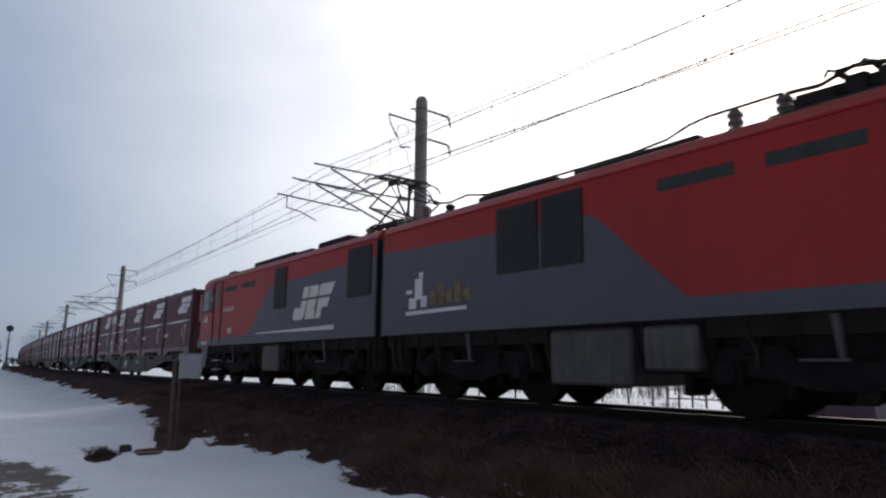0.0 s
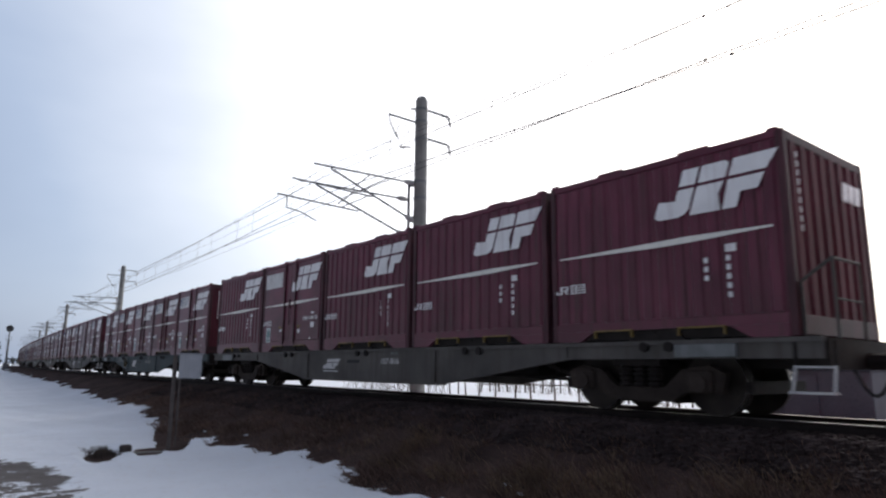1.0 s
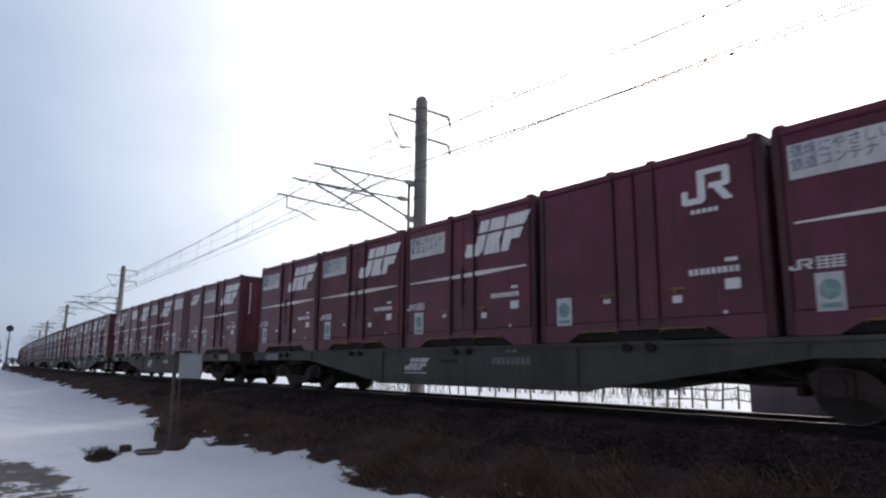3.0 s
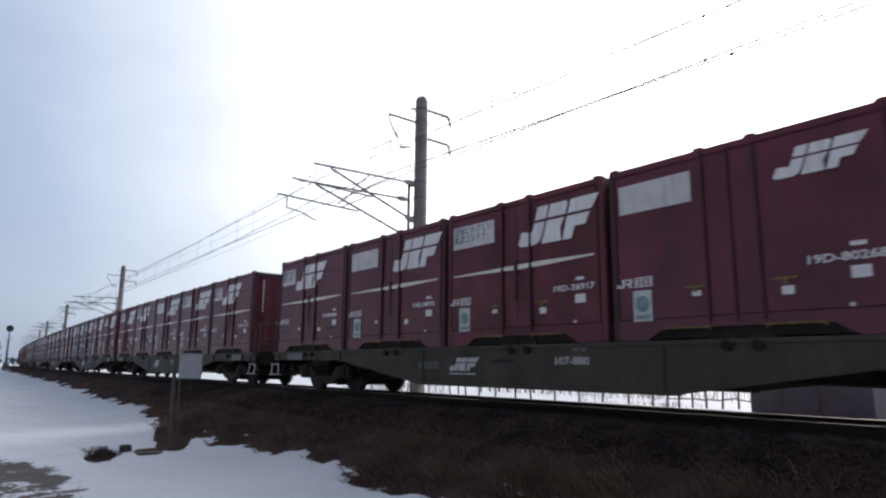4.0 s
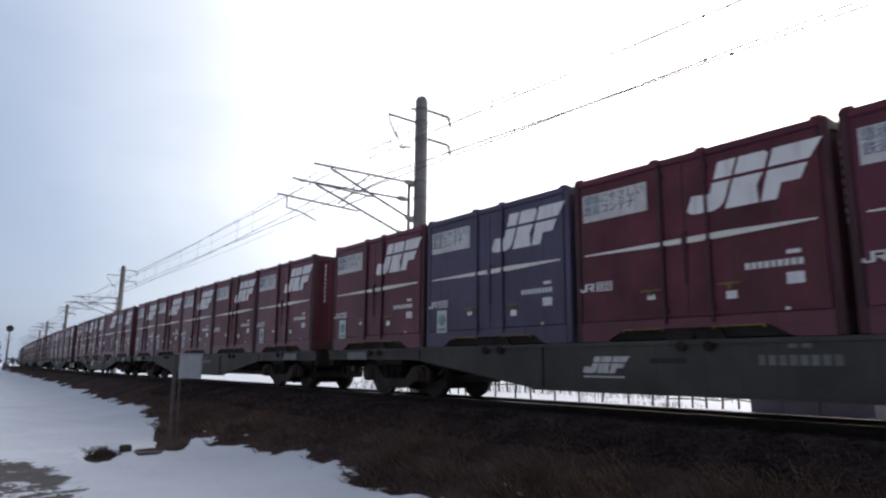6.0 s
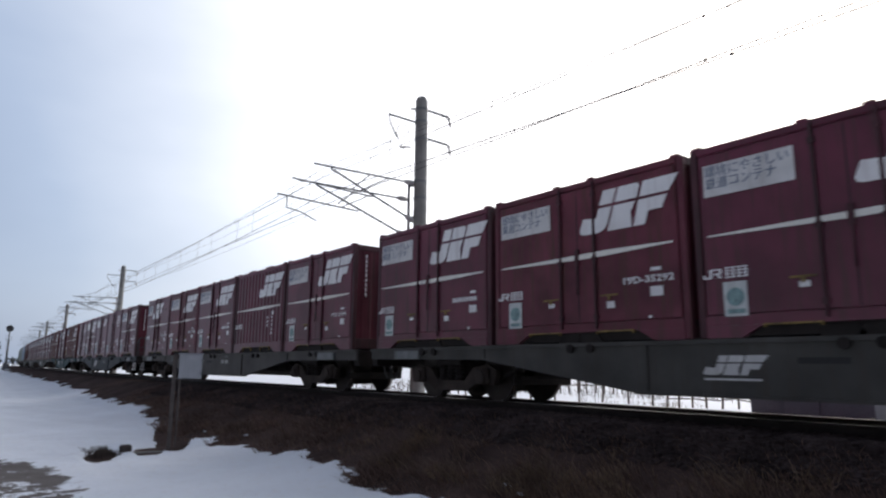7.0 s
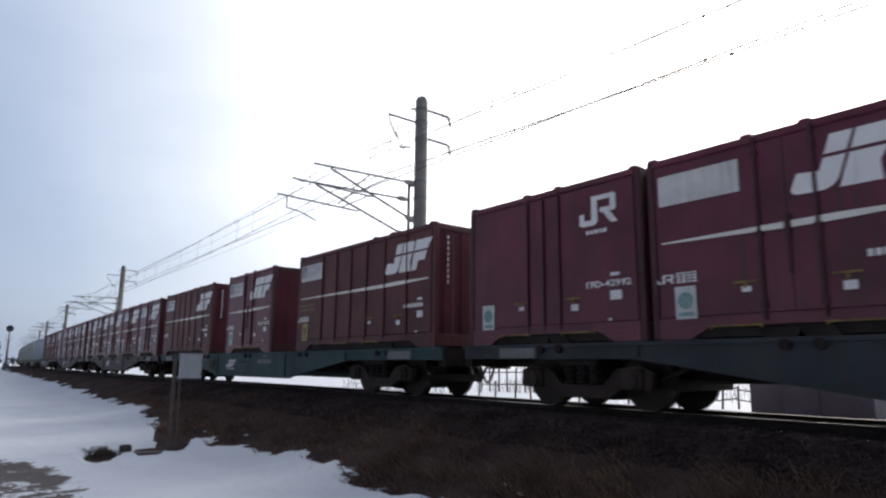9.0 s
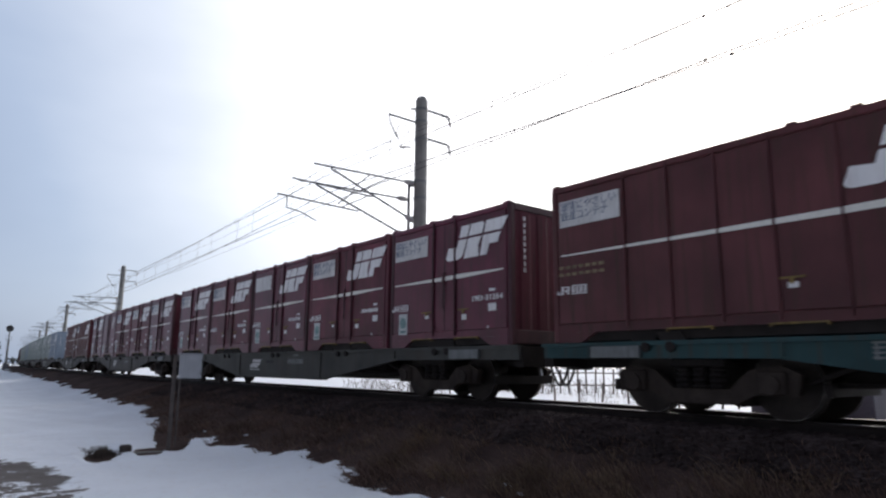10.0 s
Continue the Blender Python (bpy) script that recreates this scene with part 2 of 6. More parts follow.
def tube(bm, pts, r, n=6):
    """One continuous bent pipe."""
    pts = [Vector(p) for p in pts]
    rings = []
    for i, p in enumerate(pts):
        d = (pts[min(i + 1, len(pts) - 1)] - pts[max(i - 1, 0)]).normalized()
        u = d.cross(Vector((0.31, 0.94, 0.12))).normalized()
        w = d.cross(u)
        rings.append([bm.verts.new(p + (u * math.cos(2 * math.pi * k / n) + w * math.sin(2 * math.pi * k / n)) * r) for k in range(n)])
    for a, b in zip(rings, rings[1:]):
        for k in range(n):
            j = (k + 1) % n
            bm.faces.new((a[k], a[j], b[j], b[k]))
    bm.faces.new(rings[0][::-1])
    bm.faces.new(rings[-1])


def path(bm, pts, r, n=5):
    for a, b in zip(pts, pts[1:]):
        rod(bm, a, b, r, n)


def lathe(bm, x, y, prof, n=8):
    """A turned body round a vertical axis, from (radius, height) pairs."""
    rings = [[bm.verts.new((x + r * math.cos(2 * math.pi * i / n), y + r * math.sin(2 * math.pi * i / n), z)) for i in range(n)] for r, z in prof]
    for a, b in zip(rings, rings[1:]):
        for i in range(n):
            j = (i + 1) % n
            bm.faces.new((a[i], a[j], b[j], b[i]))
    bm.faces.new(rings[0][::-1])
    bm.faces.new(rings[-1])


def corrugated(bm, along_x, fixed, out, lo, hi, z0, z1, n, depth):
    """A pressed corrugated sheet with a flat back; fixed is its back plane, out the side it faces."""
    pts = []
    w = (hi - lo) / n
    for i in range(n):
        a = lo + i * w
        pts += [(a, 0.004), (a + w * 0.22, 0.004), (a + w * 0.34, depth), (a + w * 0.80, depth), (a + w * 0.92, 0.004)]
    pts.append((hi, 0.004))
    loop = [(lo, -0.01)] + pts + [(hi, -0.01)]
    def at(u, d, z):
        return (u, fixed + out * d, z) if along_x else (fixed + out * d, u, z)
    A = [bm.verts.new(at(u, d, z0)) for u, d in loop]
    B = [bm.verts.new(at(u, d, z1)) for u, d in loop]
    for i in range(len(loop)):
        j = (i + 1) % len(loop)
        bm.faces.new((A[i], A[j], B[j], B[i]))
    bm.faces.new(A)
    bm.faces.new(B[::-1])


def finish(name, bm, material, smooth=False):
    bmesh.ops.recalc_face_normals(bm, faces=bm.faces)
    me = bpy.data.meshes.new(name)
    bm.to_mesh(me)
    bm.free()
    me.materials.append(material)
    if smooth:
        for p in me.polygons:
            p.use_smooth = True
    return me


def part(name, bm, material, parent=None, label="", smooth=False):
    """One mesh object under a thing or a part."""
    ob = new(name, finish(name, bm, material, smooth))
    if parent is not None:
        ob.parent = parent
    return tagged(ob, label)


def boxes(name, material, parent, *rows, label="", bevel=0.0):
    bm = bmesh.new()
    for r in rows:
        box(bm, *r, bevel=bevel)
    return part(name, bm, material, parent, label)


def thing(name, label, category, group="", kind=""):
    return tagged(new(name), label, category, group, kind)


def text_mesh(name, body, size, material, parent, m, stretch=1.0, spacing=1.0, bold=0.0):
    """Lettering as a thin mesh; m places it (text runs along +x, up along +y of m)."""
    cu = bpy.data.curves.new(name, "FONT")
    cu.body, cu.size, cu.extrude, cu.resolution_u = body, size, 0.002, 2
    cu.space_line, cu.space_character, cu.offset = 0.95, spacing, bold
    tmp = bpy.data.objects.new(name, cu)
    me = bpy.data.meshes.new_from_object(tmp)
    bpy.data.objects.remove(tmp)
    me.materials.clear()
    me.materials.append(material)
    me.transform(m @ Matrix.Diagonal((stretch, 1, 1, 1)))
    ob = new(name, me)
    ob.parent = parent
    return ob


# ---- track: straight, then an easy curve away from the camera side
TRACK_Y, CURVE_A, CURVE_B, K_A, K_B = 8.975, 11.35, 60.0, 0.000995, 0.00035


def track(s):
    """Point on the centre line s metres up the line, and the heading angle there."""
    if s <= CURVE_A:
        return -s, TRACK_Y, 0.0
    a = (min(s, CURVE_B) - CURVE_A) * K_A
    x, y = -CURVE_A - math.sin(a) / K_A, TRACK_Y + (1 - math.cos(a)) / K_A
    if s > CURVE_B:
        b = a + (s - CURVE_B) * K_B
        x, y, a = x - (math.sin(b) - math.sin(a)) / K_B, y + (math.cos(a) - math.cos(b)) / K_B, b
    return x, y, a


def beside(s, lat, z=0.0):
    """A point lat metres to the far side of the line."""
    x, y, a = track(s)
    return Vector((x + math.sin(a) * lat, y + math.cos(a) * lat, z))


S_TAB = np.arange(-700.0, 1500.0, 1.0)
T_TAB = np.array([track(s)[:2] for s in S_TAB])


def lateral(x, y):
    """Signed distance from the line, for arrays."""
    yt = np.interp(x, T_TAB[::-1, 0], T_TAB[::-1, 1])
    return y - yt


def vnoise(x, y, seed=0.0):
    f = np.sin(x * 1.7 + y * 0.6 + seed) + np.sin(x * 0.53 - y * 1.9 + 2.1 * seed + 1.3) + 0.6 * np.sin(x * 3.9 + y * 2.7 + seed * 1.7)
    g = 0.5 * np.sin(x * 7.3 - y * 5.1 + seed) + 0.35 * np.sin(x * 13.1 + y * 9.7 + seed * 0.7) + 0.25 * np.sin(x * 23.0 - y * 19.0 + seed)
    return (f + g) / 3.2


def ground_height(x, y):
    lat = lateral(x, y)
    near = np.interp(lat, [-60, -9, -5.2, -4.3, -3.2, -2.3, -1.65, 0, 1.65, 2.3, 4.5, 8, 40], [-1.0, -0.95, -0.93, -0.86, -0.60, -0.30, -0.13, -0.14, -0.14, -0.26, -0.42, -0.55, -0.8])
    rough = np.clip((np.abs(lat) - 1.6) / 1.5, 0, 1)
    return near + rough * (0.035 * vnoise(x, y, 1.0) + 0.02 * vnoise(x * 3, y * 3, 4.0))


def axis(*spans):
    out = []
    for a, b, st in spans:
        out += list(np.arange(a, b, st))
    return out


def graded(lo, hi, first):
    out, v, st = [], lo, first
    while v < hi:
        out.append(v)
        v += st
        st *= 1.35
    out.append(hi)
    return out


XS = np.array([-x for x in graded(70, 2600, 2.0)][::-1] + axis((-69.5, -34, 0.5), (-34, -22, 0.22), (-22, -2.0, 0.1), (-2, 4, 0.3)) + graded(4, 2600, 1.0))
YS = np.array([-y for y in graded(3, 2600, 0.6)][::-1] + axis((-2.8, 0.4, 0.2), (0.4, 7.0, 0.09), (7.0, 18.0, 0.2)) + graded(18.0, 2600, 0.8))


def sheet(name, height, material, grime=None):
    gx, gy = np.meshgrid(XS, YS, indexing="ij")
    z = height(gx, gy)
    co = np.stack([gx, gy, z], -1).reshape(-1, 3)
    nx, ny = gx.shape
    idx = np.arange(nx * ny).reshape(nx, ny)
    q = np.stack([idx[:-1, :-1], idx[1:, :-1], idx[1:, 1:], idx[:-1, 1:]], -1).reshape(-1, 4)
    me = bpy.data.meshes.new(name)
    me.from_pydata(co.tolist(), [], q.tolist())
    me.materials.append(material)
    me.polygons.foreach_set("use_smooth", [True] * len(me.polygons))
    if grime is not None:
        me.attributes.new("grime", "FLOAT", "POINT").data.foreach_set("value", grime(gx, gy).reshape(-1).astype(np.float32))
    return new(name, me)


def slush(x, y):
    """How far the snow is churned with mud, round the wheel track."""
    u, v = (x + 10.9) / 2.5, (y - 0.98 - 0.10 * (x + 10.9)) / 0.85
    return np.clip(1.35 - (u * u + v * v) + 0.25 * vnoise(x * 1.5, y * 1.5, 3.0), 0, 1)


def snow_height(x, y):
    lat = lateral(x, y)
    n = vnoise(x * 0.9, y * 0.9, 7.0)
    n2 = vnoise(x * 2.3, y * 2.3, 3.0)
    # near side: cover ends at the foot of the bank with a ragged edge
    far_bias = np.interp(-x, [0, 6, 9, 11, 12.6, 16, 18.5, 20, 30, 46, 110], [-0.1, 0.0, -0.1, 0.05, -0.5, -0.5, 0.1, 0.35, 0.6, 1.0, 1.1])
    near = (-4.1 + far_bias + 0.38 * n + 0.24 * n2 - lat) * 0.28
    beyond = (lat - 2.3 + 0.3 * n) * 0.25
    t = np.where(lat < 0, near, beyond)
    t = np.clip(t, -0.10, 0.05)

    def hole(cx, cy, rx, ry, depth, ang=0.0, rag=0.5, fine=0.0):
        c, s = math.cos(ang), math.sin(ang)
        u, v = ((x - cx) * c + (y - cy) * s) / rx, (-(x - cx) * s + (y - cy) * c) / ry
        ragged = rag * n2 + 0.3 * n + fine * vnoise(x * 1.7 + y * 2, y * 6.5 - x, 5.0)
        return depth * np.clip(1.3 - (u * u + v * v) + ragged * (u * u + v * v < 2.5), 0, 1.2)

    t -= hole(-12.75, 2.62, 1.15, 0.25, 0.11, radians(-14), 0.7, 0.6)          # opened ditch
    t -= hole(-12.5, 3.3, 0.7, 0.28, 0.11, radians(-14), 0.6, 0.6)
    t -= hole(-14.4, 4.22, 2.5, 0.34, 0.11, radians(-15), 0.25)           # bare wedge behind the cabinet
    t -= 0.03 * np.clip(slush(x, y), 0, 1)                                 # driven-over slush
    return ground_height(x, y) + t + 0.010 * vnoise(x * 0.6, y * 0.6, 9) + 0.004 * vnoise(x * 2.2, y * 2.2, 12)


def snow_grime(x, y):
    """Dirt worked into the snow: the slush, and the thin wet melting edge of the bank."""
    deep = snow_height(x, y) - ground_height(x, y)
    edge = np.clip(1.3 - np.abs(deep) / 0.04, 0, 1) * np.clip((x + 12.0) / 4.0, 0, 1) * (lateral(x, y) < 0)
    return np.clip(np.maximum(slush(x, y), 0.85 * edge), 0, 1)


ground = tagged(sheet("ground", ground_height, M_SOIL), "bare brown soil and dead grass bank beside the line", "ground", kind="structure")
snow = tagged(sheet("snow_cover", snow_height, M_SNOW, snow_grime), "old bluish white snow with ragged melting edges", "snow", kind="structure")


def build_track():
    road = thing("railway_track", "single railway line with worn steel rails on dark ballast", "railway track", kind="structure")
    for lat, z in ((-0.535, 0), (0.535, 0)):
        for nm, mt, prof in (("rail", M_RAIL, ((-0.065, -0.15), (0.065, -0.15), (0.02, -0.12), (0.018, -0.04), (0.034, -0.03), (0.034, -0.006), (-0.034, -0.006), (-0.034, -0.03), (-0.018, -0.04), (-0.02, -0.12))),
                             ("rail_head", M_RAILTOP, ((-0.020, -0.008), (0.020, -0.008), (0.016, 0.0), (-0.016, 0.0)))):
            bm = bmesh.new()
            rings = []
            for s in axis((-120, 10, 5), (10, 260, 4)):
                rings.append([bm.verts.new(beside(s, lat + u, w)) for u, w in prof])
            for a, b in zip(rings, rings[1:]):
                for i in range(len(prof)):
                    j = (i + 1) % len(prof)
                    bm.faces.new((a[i], a[j], b[j], b[i]))
            part(nm, bm, mt, road)
    bm = bmesh.new()
    box(bm, -0.11, 0.11, -1.0, 1.0, -0.32, -0.125, bevel=0.02)
    me = finish("sleeper", bm, M_SLEEPER)
    for i in range(130):
        s = -14 + i * 0.62
        ob = new("sleeper", me)
        ob.parent = road
        x, y, a = track(s)
        ob.matrix_local = Matrix.Translation((x, y, -0.005 * (i % 3))) @ Matrix.Rotation(-a, 4, "Z")


build_track()

# ---- containers (local: x along travel, near side at -y, origin at the floor centre)
CL, CW, CH = 3.715, 1.225, 2.5
FACE = -CW - 0.012


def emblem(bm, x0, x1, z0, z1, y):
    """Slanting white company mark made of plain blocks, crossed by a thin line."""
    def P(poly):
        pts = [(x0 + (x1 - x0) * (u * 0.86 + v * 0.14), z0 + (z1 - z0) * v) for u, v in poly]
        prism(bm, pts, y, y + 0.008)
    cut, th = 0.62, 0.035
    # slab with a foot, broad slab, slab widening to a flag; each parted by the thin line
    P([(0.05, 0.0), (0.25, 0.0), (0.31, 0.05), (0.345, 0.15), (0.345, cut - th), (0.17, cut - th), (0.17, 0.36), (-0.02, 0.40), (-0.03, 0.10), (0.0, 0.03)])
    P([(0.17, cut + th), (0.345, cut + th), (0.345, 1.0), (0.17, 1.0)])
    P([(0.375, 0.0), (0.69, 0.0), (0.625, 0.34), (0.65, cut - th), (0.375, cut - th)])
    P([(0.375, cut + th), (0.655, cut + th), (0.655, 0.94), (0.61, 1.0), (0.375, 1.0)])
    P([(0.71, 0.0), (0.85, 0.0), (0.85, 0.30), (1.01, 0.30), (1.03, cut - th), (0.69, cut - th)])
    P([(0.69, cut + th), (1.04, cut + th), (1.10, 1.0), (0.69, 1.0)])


def mark_bars(bm, x0, x1, z0, z1, n, y=FACE):
    """Unreadable small lettering as a row of plain bars."""
    w = (x1 - x0) / n
    for i in range(n):
        box(bm, x0 + i * w, x0 + (i + 0.7) * w, y - 0.003, y + 0.004, z0, z1)


def pair_mark(bm, x0, x1, z0, z1, y):
    """Two joined white blocks: a hooked one and a looped one with a slanting foot."""
    def P(poly):
        prism(bm, [(x0 + (x1 - x0) * u, z0 + (z1 - z0) * v) for u, v in poly], y, y + 0.008)
    P([(0.0, 0.44), (0.13, 0.44), (0.13, 0.19), (0.34, 0.19), (0.34, 1.0), (0.50, 1.0), (0.50, 0.10), (0.42, 0.0), (0.07, 0.0), (0.0, 0.08)])
    P([(0.505, 1.0), (0.95, 1.0), (1.0, 0.93), (1.0, 0.46), (0.95, 0.40), (0.57, 0.40), (0.57, 0.56), (0.85, 0.56), (0.85, 0.84), (0.505, 0.84)])
    P([(0.66, 0.395), (0.84, 0.395), (1.04, 0.0), (0.86, 0.0)])


def dense_mark(bm, x0, x1, z0, z1, y):
    """One small dense sign as plain crossing strokes."""
    w, hh = x1 - x0, z1 - z0
    for k in range(4):
        z = z0 + hh * (0.06 + 0.28 * k)
        box(bm, x0, x1, y, y + 0.007, z, z + hh * 0.11)
    for u in (0.12, 0.72):
        box(bm, x0 + w * u, x0 + w * (u + 0.15), y + 0.001, y + 0.006, z0, z1)


def X(s, half):
    """Distance s from the leading end, as local x."""
    return half - s


def make_container(style, paint, door_paint, half=CL / 2, blank=False, sticker=True, label="", group="freight containers", mark_shift=0.0, end_marks=False, sticker_paint=None):
    c = thing("container", label, "container", group)
    h = half
    core = [(-h + 0.055, h - 0.055, -CW + 0.03, CW - 0.03, 0.16, CH - 0.04)]
    bm = bmesh.new()
    for b in core:
        box(bm, *b)
    part("body", bm, paint, c)
    for sx in (-1, 1):
        bm = bmesh.new()
        corrugated(bm, False, sx * (h - 0.04), sx, -1.12, 1.12, 0.25, CH - 0.13, 8 if style == "rib" else (2 if end_marks else 5), 0.034 if style == "rib" else 0.020)
        part("end_wall", bm, M_END if paint in (M_MAROON, M_RUSTBODY, M_BROWN) else paint, c)
    for sx in (-1, 1):
        xa, xb = sorted((sx * (h - 0.002), sx * (h - 0.09)))
        boxes("end_sill", M_SHADEMAROON if paint in (M_MAROON, M_RUSTBODY) else paint, c, (xa, xb, -CW + 0.1, CW - 0.1, 0.02, 0.26), bevel=0.01)
        boxes("end_header", M_SHADEMAROON if paint in (M_MAROON, M_RUSTBODY) else paint, c, (xa, xb, -CW + 0.1, CW - 0.1, CH - 0.14, CH - 0.01), bevel=0.01)
        for sy in (-1, 1):
            bm = bmesh.new()
            xa, xb = sorted((sx * h, sx * (h - 0.10)))
            ya, yb = sorted((sy * CW, sy * (CW - 0.10)))
            box(bm, xa, xb, ya, yb, 0.0, CH - 0.005, bevel=0.012)
            # maroon posts take the darkened colour, so the gap shade looks wider
            part("corner_post", bm, M_SHADEMAROON if paint is M_MAROON else paint, c)
    for sy in (-1, 1):
        ya, yb = sorted((sy * (CW + 0.004), sy * (CW - 0.09)))
        boxes("roof_rail", paint, c, (-h + 0.1, h - 0.1, ya, yb, CH - 0.11, CH - 0.01), bevel=0.012)
        # floor beam with slanting cut-outs towards the fork pockets
        bm = bmesh.new()
        box(bm, -h + 0.1, h - 0.1, ya, yb, 0.15, 0.27)
        for sx in (-1, 1):
            prism(bm, [(sx * (h - 0.1), 0.0), (sx * (h - 0.55), 0.0), (sx * (h - 0.82), 0.149), (sx * (h - 0.1), 0.149)][::sx], ya + 0.002, yb - 0.002)
        part("floor_beam", bm, paint, c)
        for s0 in (0.87, 2.23):
            bm = bmesh.new()
            x0 = X(s0 + 0.66, h if half < 2.5 else CL / 2)
            leg = 0.05 if style == "rib" else 0.115
            prism(bm, [(x0, leg), (x0 + 0.025, leg), (x0 + 0.025, 0.14), (x0 + 0.635, 0.14), (x0 + 0.635, leg), (x0 + 0.66, leg), (x0 + 0.66, 0.162), (x0, 0.162)], sy * CW - 0.02, sy * CW + 0.02)
            part("fork_pocket", bm, M_YELLOW if sy < 0 else paint, c, "yellow-edged fork pocket")
    bm = bmesh.new()
    box(bm, -h + 0.3, h - 0.3, -CW + 0.06, CW - 0.06, 0.02, 0.158)
    part("underside", bm, M_UNDER, c)
    # lifting fittings on the roof edge
    for s in (0.05, 1.50, 2.20, 2 * h - 0.17) if style != "rib" else (0.05, 0.95, 2.3, 2 * h - 0.17):
        bm = bmesh.new()
        box(bm, X(s + (0.14 if style != "rib" or s < 0.5 or s > 3 else 0.45), h), X(s, h), -CW - 0.008, -CW + 0.11, CH - 0.03, CH + 0.022, bevel=0.008)
        part("lifting_fitting", bm, paint, c)
    fy = FACE + 0.012
    if style == "rib":
        bm = bmesh.new()
        corrugated(bm, True, fy + 0.04, -1, -h + 0.11, h - 0.11, 0.29, CH - 0.12, 14, 0.042)
        part("side_wall", bm, door_paint, c)
    else:
        seams = {"door": (0.11, 1.51, 2.18, 2 * h - 0.11), "plain": (0.11, 1.53, 1.87, 2.22, 2 * h - 0.11),
                 "long": (0.11, 0.95, 1.8, 2.55, 3.25, 3.95, 4.66, 2 * h - 0.11)}[style]
        for a, b in zip(seams, seams[1:]):
            bm = bmesh.new()
            box(bm, X(b, h) + 0.018, X(a, h) - 0.018, fy - 0.004, fy + 0.04, 0.29, CH - 0.13, bevel=0.008)
            part("side_panel", bm, door_paint, c)
        for s in seams[1:-1]:
            bm = bmesh.new()
            rod(bm, (X(s, h), fy - 0.030, 0.2), (X(s, h), fy - 0.030, CH - 0.06), 0.021 if style == "door" else 0.013, 8)
            for z in (0.34, 1.2, 2.2) if style == "door" else ():
                box(bm, X(s, h) - 0.04, X(s, h) + 0.04, fy - 0.045, fy + 0.01, z, z + 0.07)
            part("lock_rod", bm, M_SHADEMAROON if paint in (M_MAROON, M_RUSTBODY) else paint, c)
        if style == "door":
            # meeting line of the two leaves, with the lock keeper across the stripe
            xm = X(1.845, h)
            boxes("door_seal", M_BLACK, c, (xm - 0.007, xm + 0.007, fy - 0.008, fy, 0.3, CH - 0.14), label="dark door seal")
            bm = bmesh.new()
            box(bm, xm - 0.035, xm + 0.035, fy - 0.05, fy - 0.003, 1.17, 1.42, bevel=0.008)
            rod(bm, (xm, fy - 0.04, 0.72), (xm, fy - 0.04, 1.2), 0.014, 6)
            part("lock_keeper", bm, M_SHADEMAROON if paint in (M_MAROON, M_RUSTBODY) else paint, c)
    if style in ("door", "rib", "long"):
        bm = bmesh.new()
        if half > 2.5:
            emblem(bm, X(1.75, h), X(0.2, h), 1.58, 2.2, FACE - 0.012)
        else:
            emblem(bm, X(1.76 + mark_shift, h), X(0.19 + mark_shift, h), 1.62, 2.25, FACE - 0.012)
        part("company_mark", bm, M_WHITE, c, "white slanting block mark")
        bm = bmesh.new()
        e, m_ = 2 * h - 0.2, 1.3
        up = 0.06 if half > 2.5 else 0.0
        prism(bm, [(x, z + up) for x, z in [(X(e, h), 1.285), (X(m_ + 0.5, h), 1.255), (X(m_, h), 1.26), (X(0.19, h), 1.30), (X(0.19, h), 1.325), (X(m_, h), 1.345), (X(m_ + 0.5, h), 1.335), (X(e, h), 1.305)]], FACE - 0.011, FACE - 0.003)
        part("stripe", bm, M_CREAM, c, "white tapering stripe")
    if style in ("door", "long") or blank:
        boxes("banner", M_SILVER, c, (X(2 * h - 0.19, h), X(2 * h - (1.33 if mark_shift == 0 else 0.98), h), FACE - 0.010, FACE - 0.002, 1.81, 2.23), label="pale rectangular banner")
        if not blank:
            text_mesh("banner_lettering", "環境にやさしい\n鉄道コンテナ", 0.165, M_BANTEXT, c,
                      Matrix.Translation((X(2 * h - 0.215, h), FACE - 0.013, 2.075)) @ Matrix.Rotation(radians(90), 4, "X"), stretch=0.93 if mark_shift == 0 else 0.64)
    if style != "plain" or blank:
        x0 = X(2 * h - 0.10, h)
        bm = bmesh.new()
        pair_mark(bm, x0, x0 + 0.25, 0.745, 0.865, FACE - 0.004)
        part("company_mark", bm, M_WHITE, c, "small white two-block mark")
        for k in range(2):
            bm = bmesh.new()
            dense_mark(bm, x0 + 0.29 + k * 0.155, x0 + 0.43 + k * 0.155, 0.735, 0.875, FACE - 0.004)
            part("lettering", bm, M_WHITE, c)
    if half > 2.5:
        for z in (1.03, 1.14):
            bm = bmesh.new()
            mark_bars(bm, X(2 * h - 0.15, h), X(2 * h - 1.05, h), z, z + 0.05, 7)
            part("lettering", bm, M_OCHRE, c, "faded ochre lettering")
    if style == "rib":
        plates = ((0.80, 0.66, 1.07, 1.17),)
    else:
        plates = ((0.56, 0.40, 0.95, 1.0), (0.58, 0.38, 0.60, 0.735), (1.32, 1.18, 0.48, 0.58), (2.45, 2.33, 0.55, 0.62), (0.62, 0.57, 0.30, 0.34))
    for a, b, z0, z1 in plates:
        boxes("label_plate", M_WHITE, c, (X(a, h), X(b, h), FACE - 0.004, FACE, z0, z1))
    if mark_shift:
        for a, z in ((0.80, 1.93), (0.95, 0.52), (3.45, 0.52), (3.45, 1.72)):
            boxes("vent_slit", M_BLACK, c, (X(a, h), X(a - 0.55, h), FACE + 0.002, FACE + 0.009, z, z + 0.022), label="narrow ventilation slit")
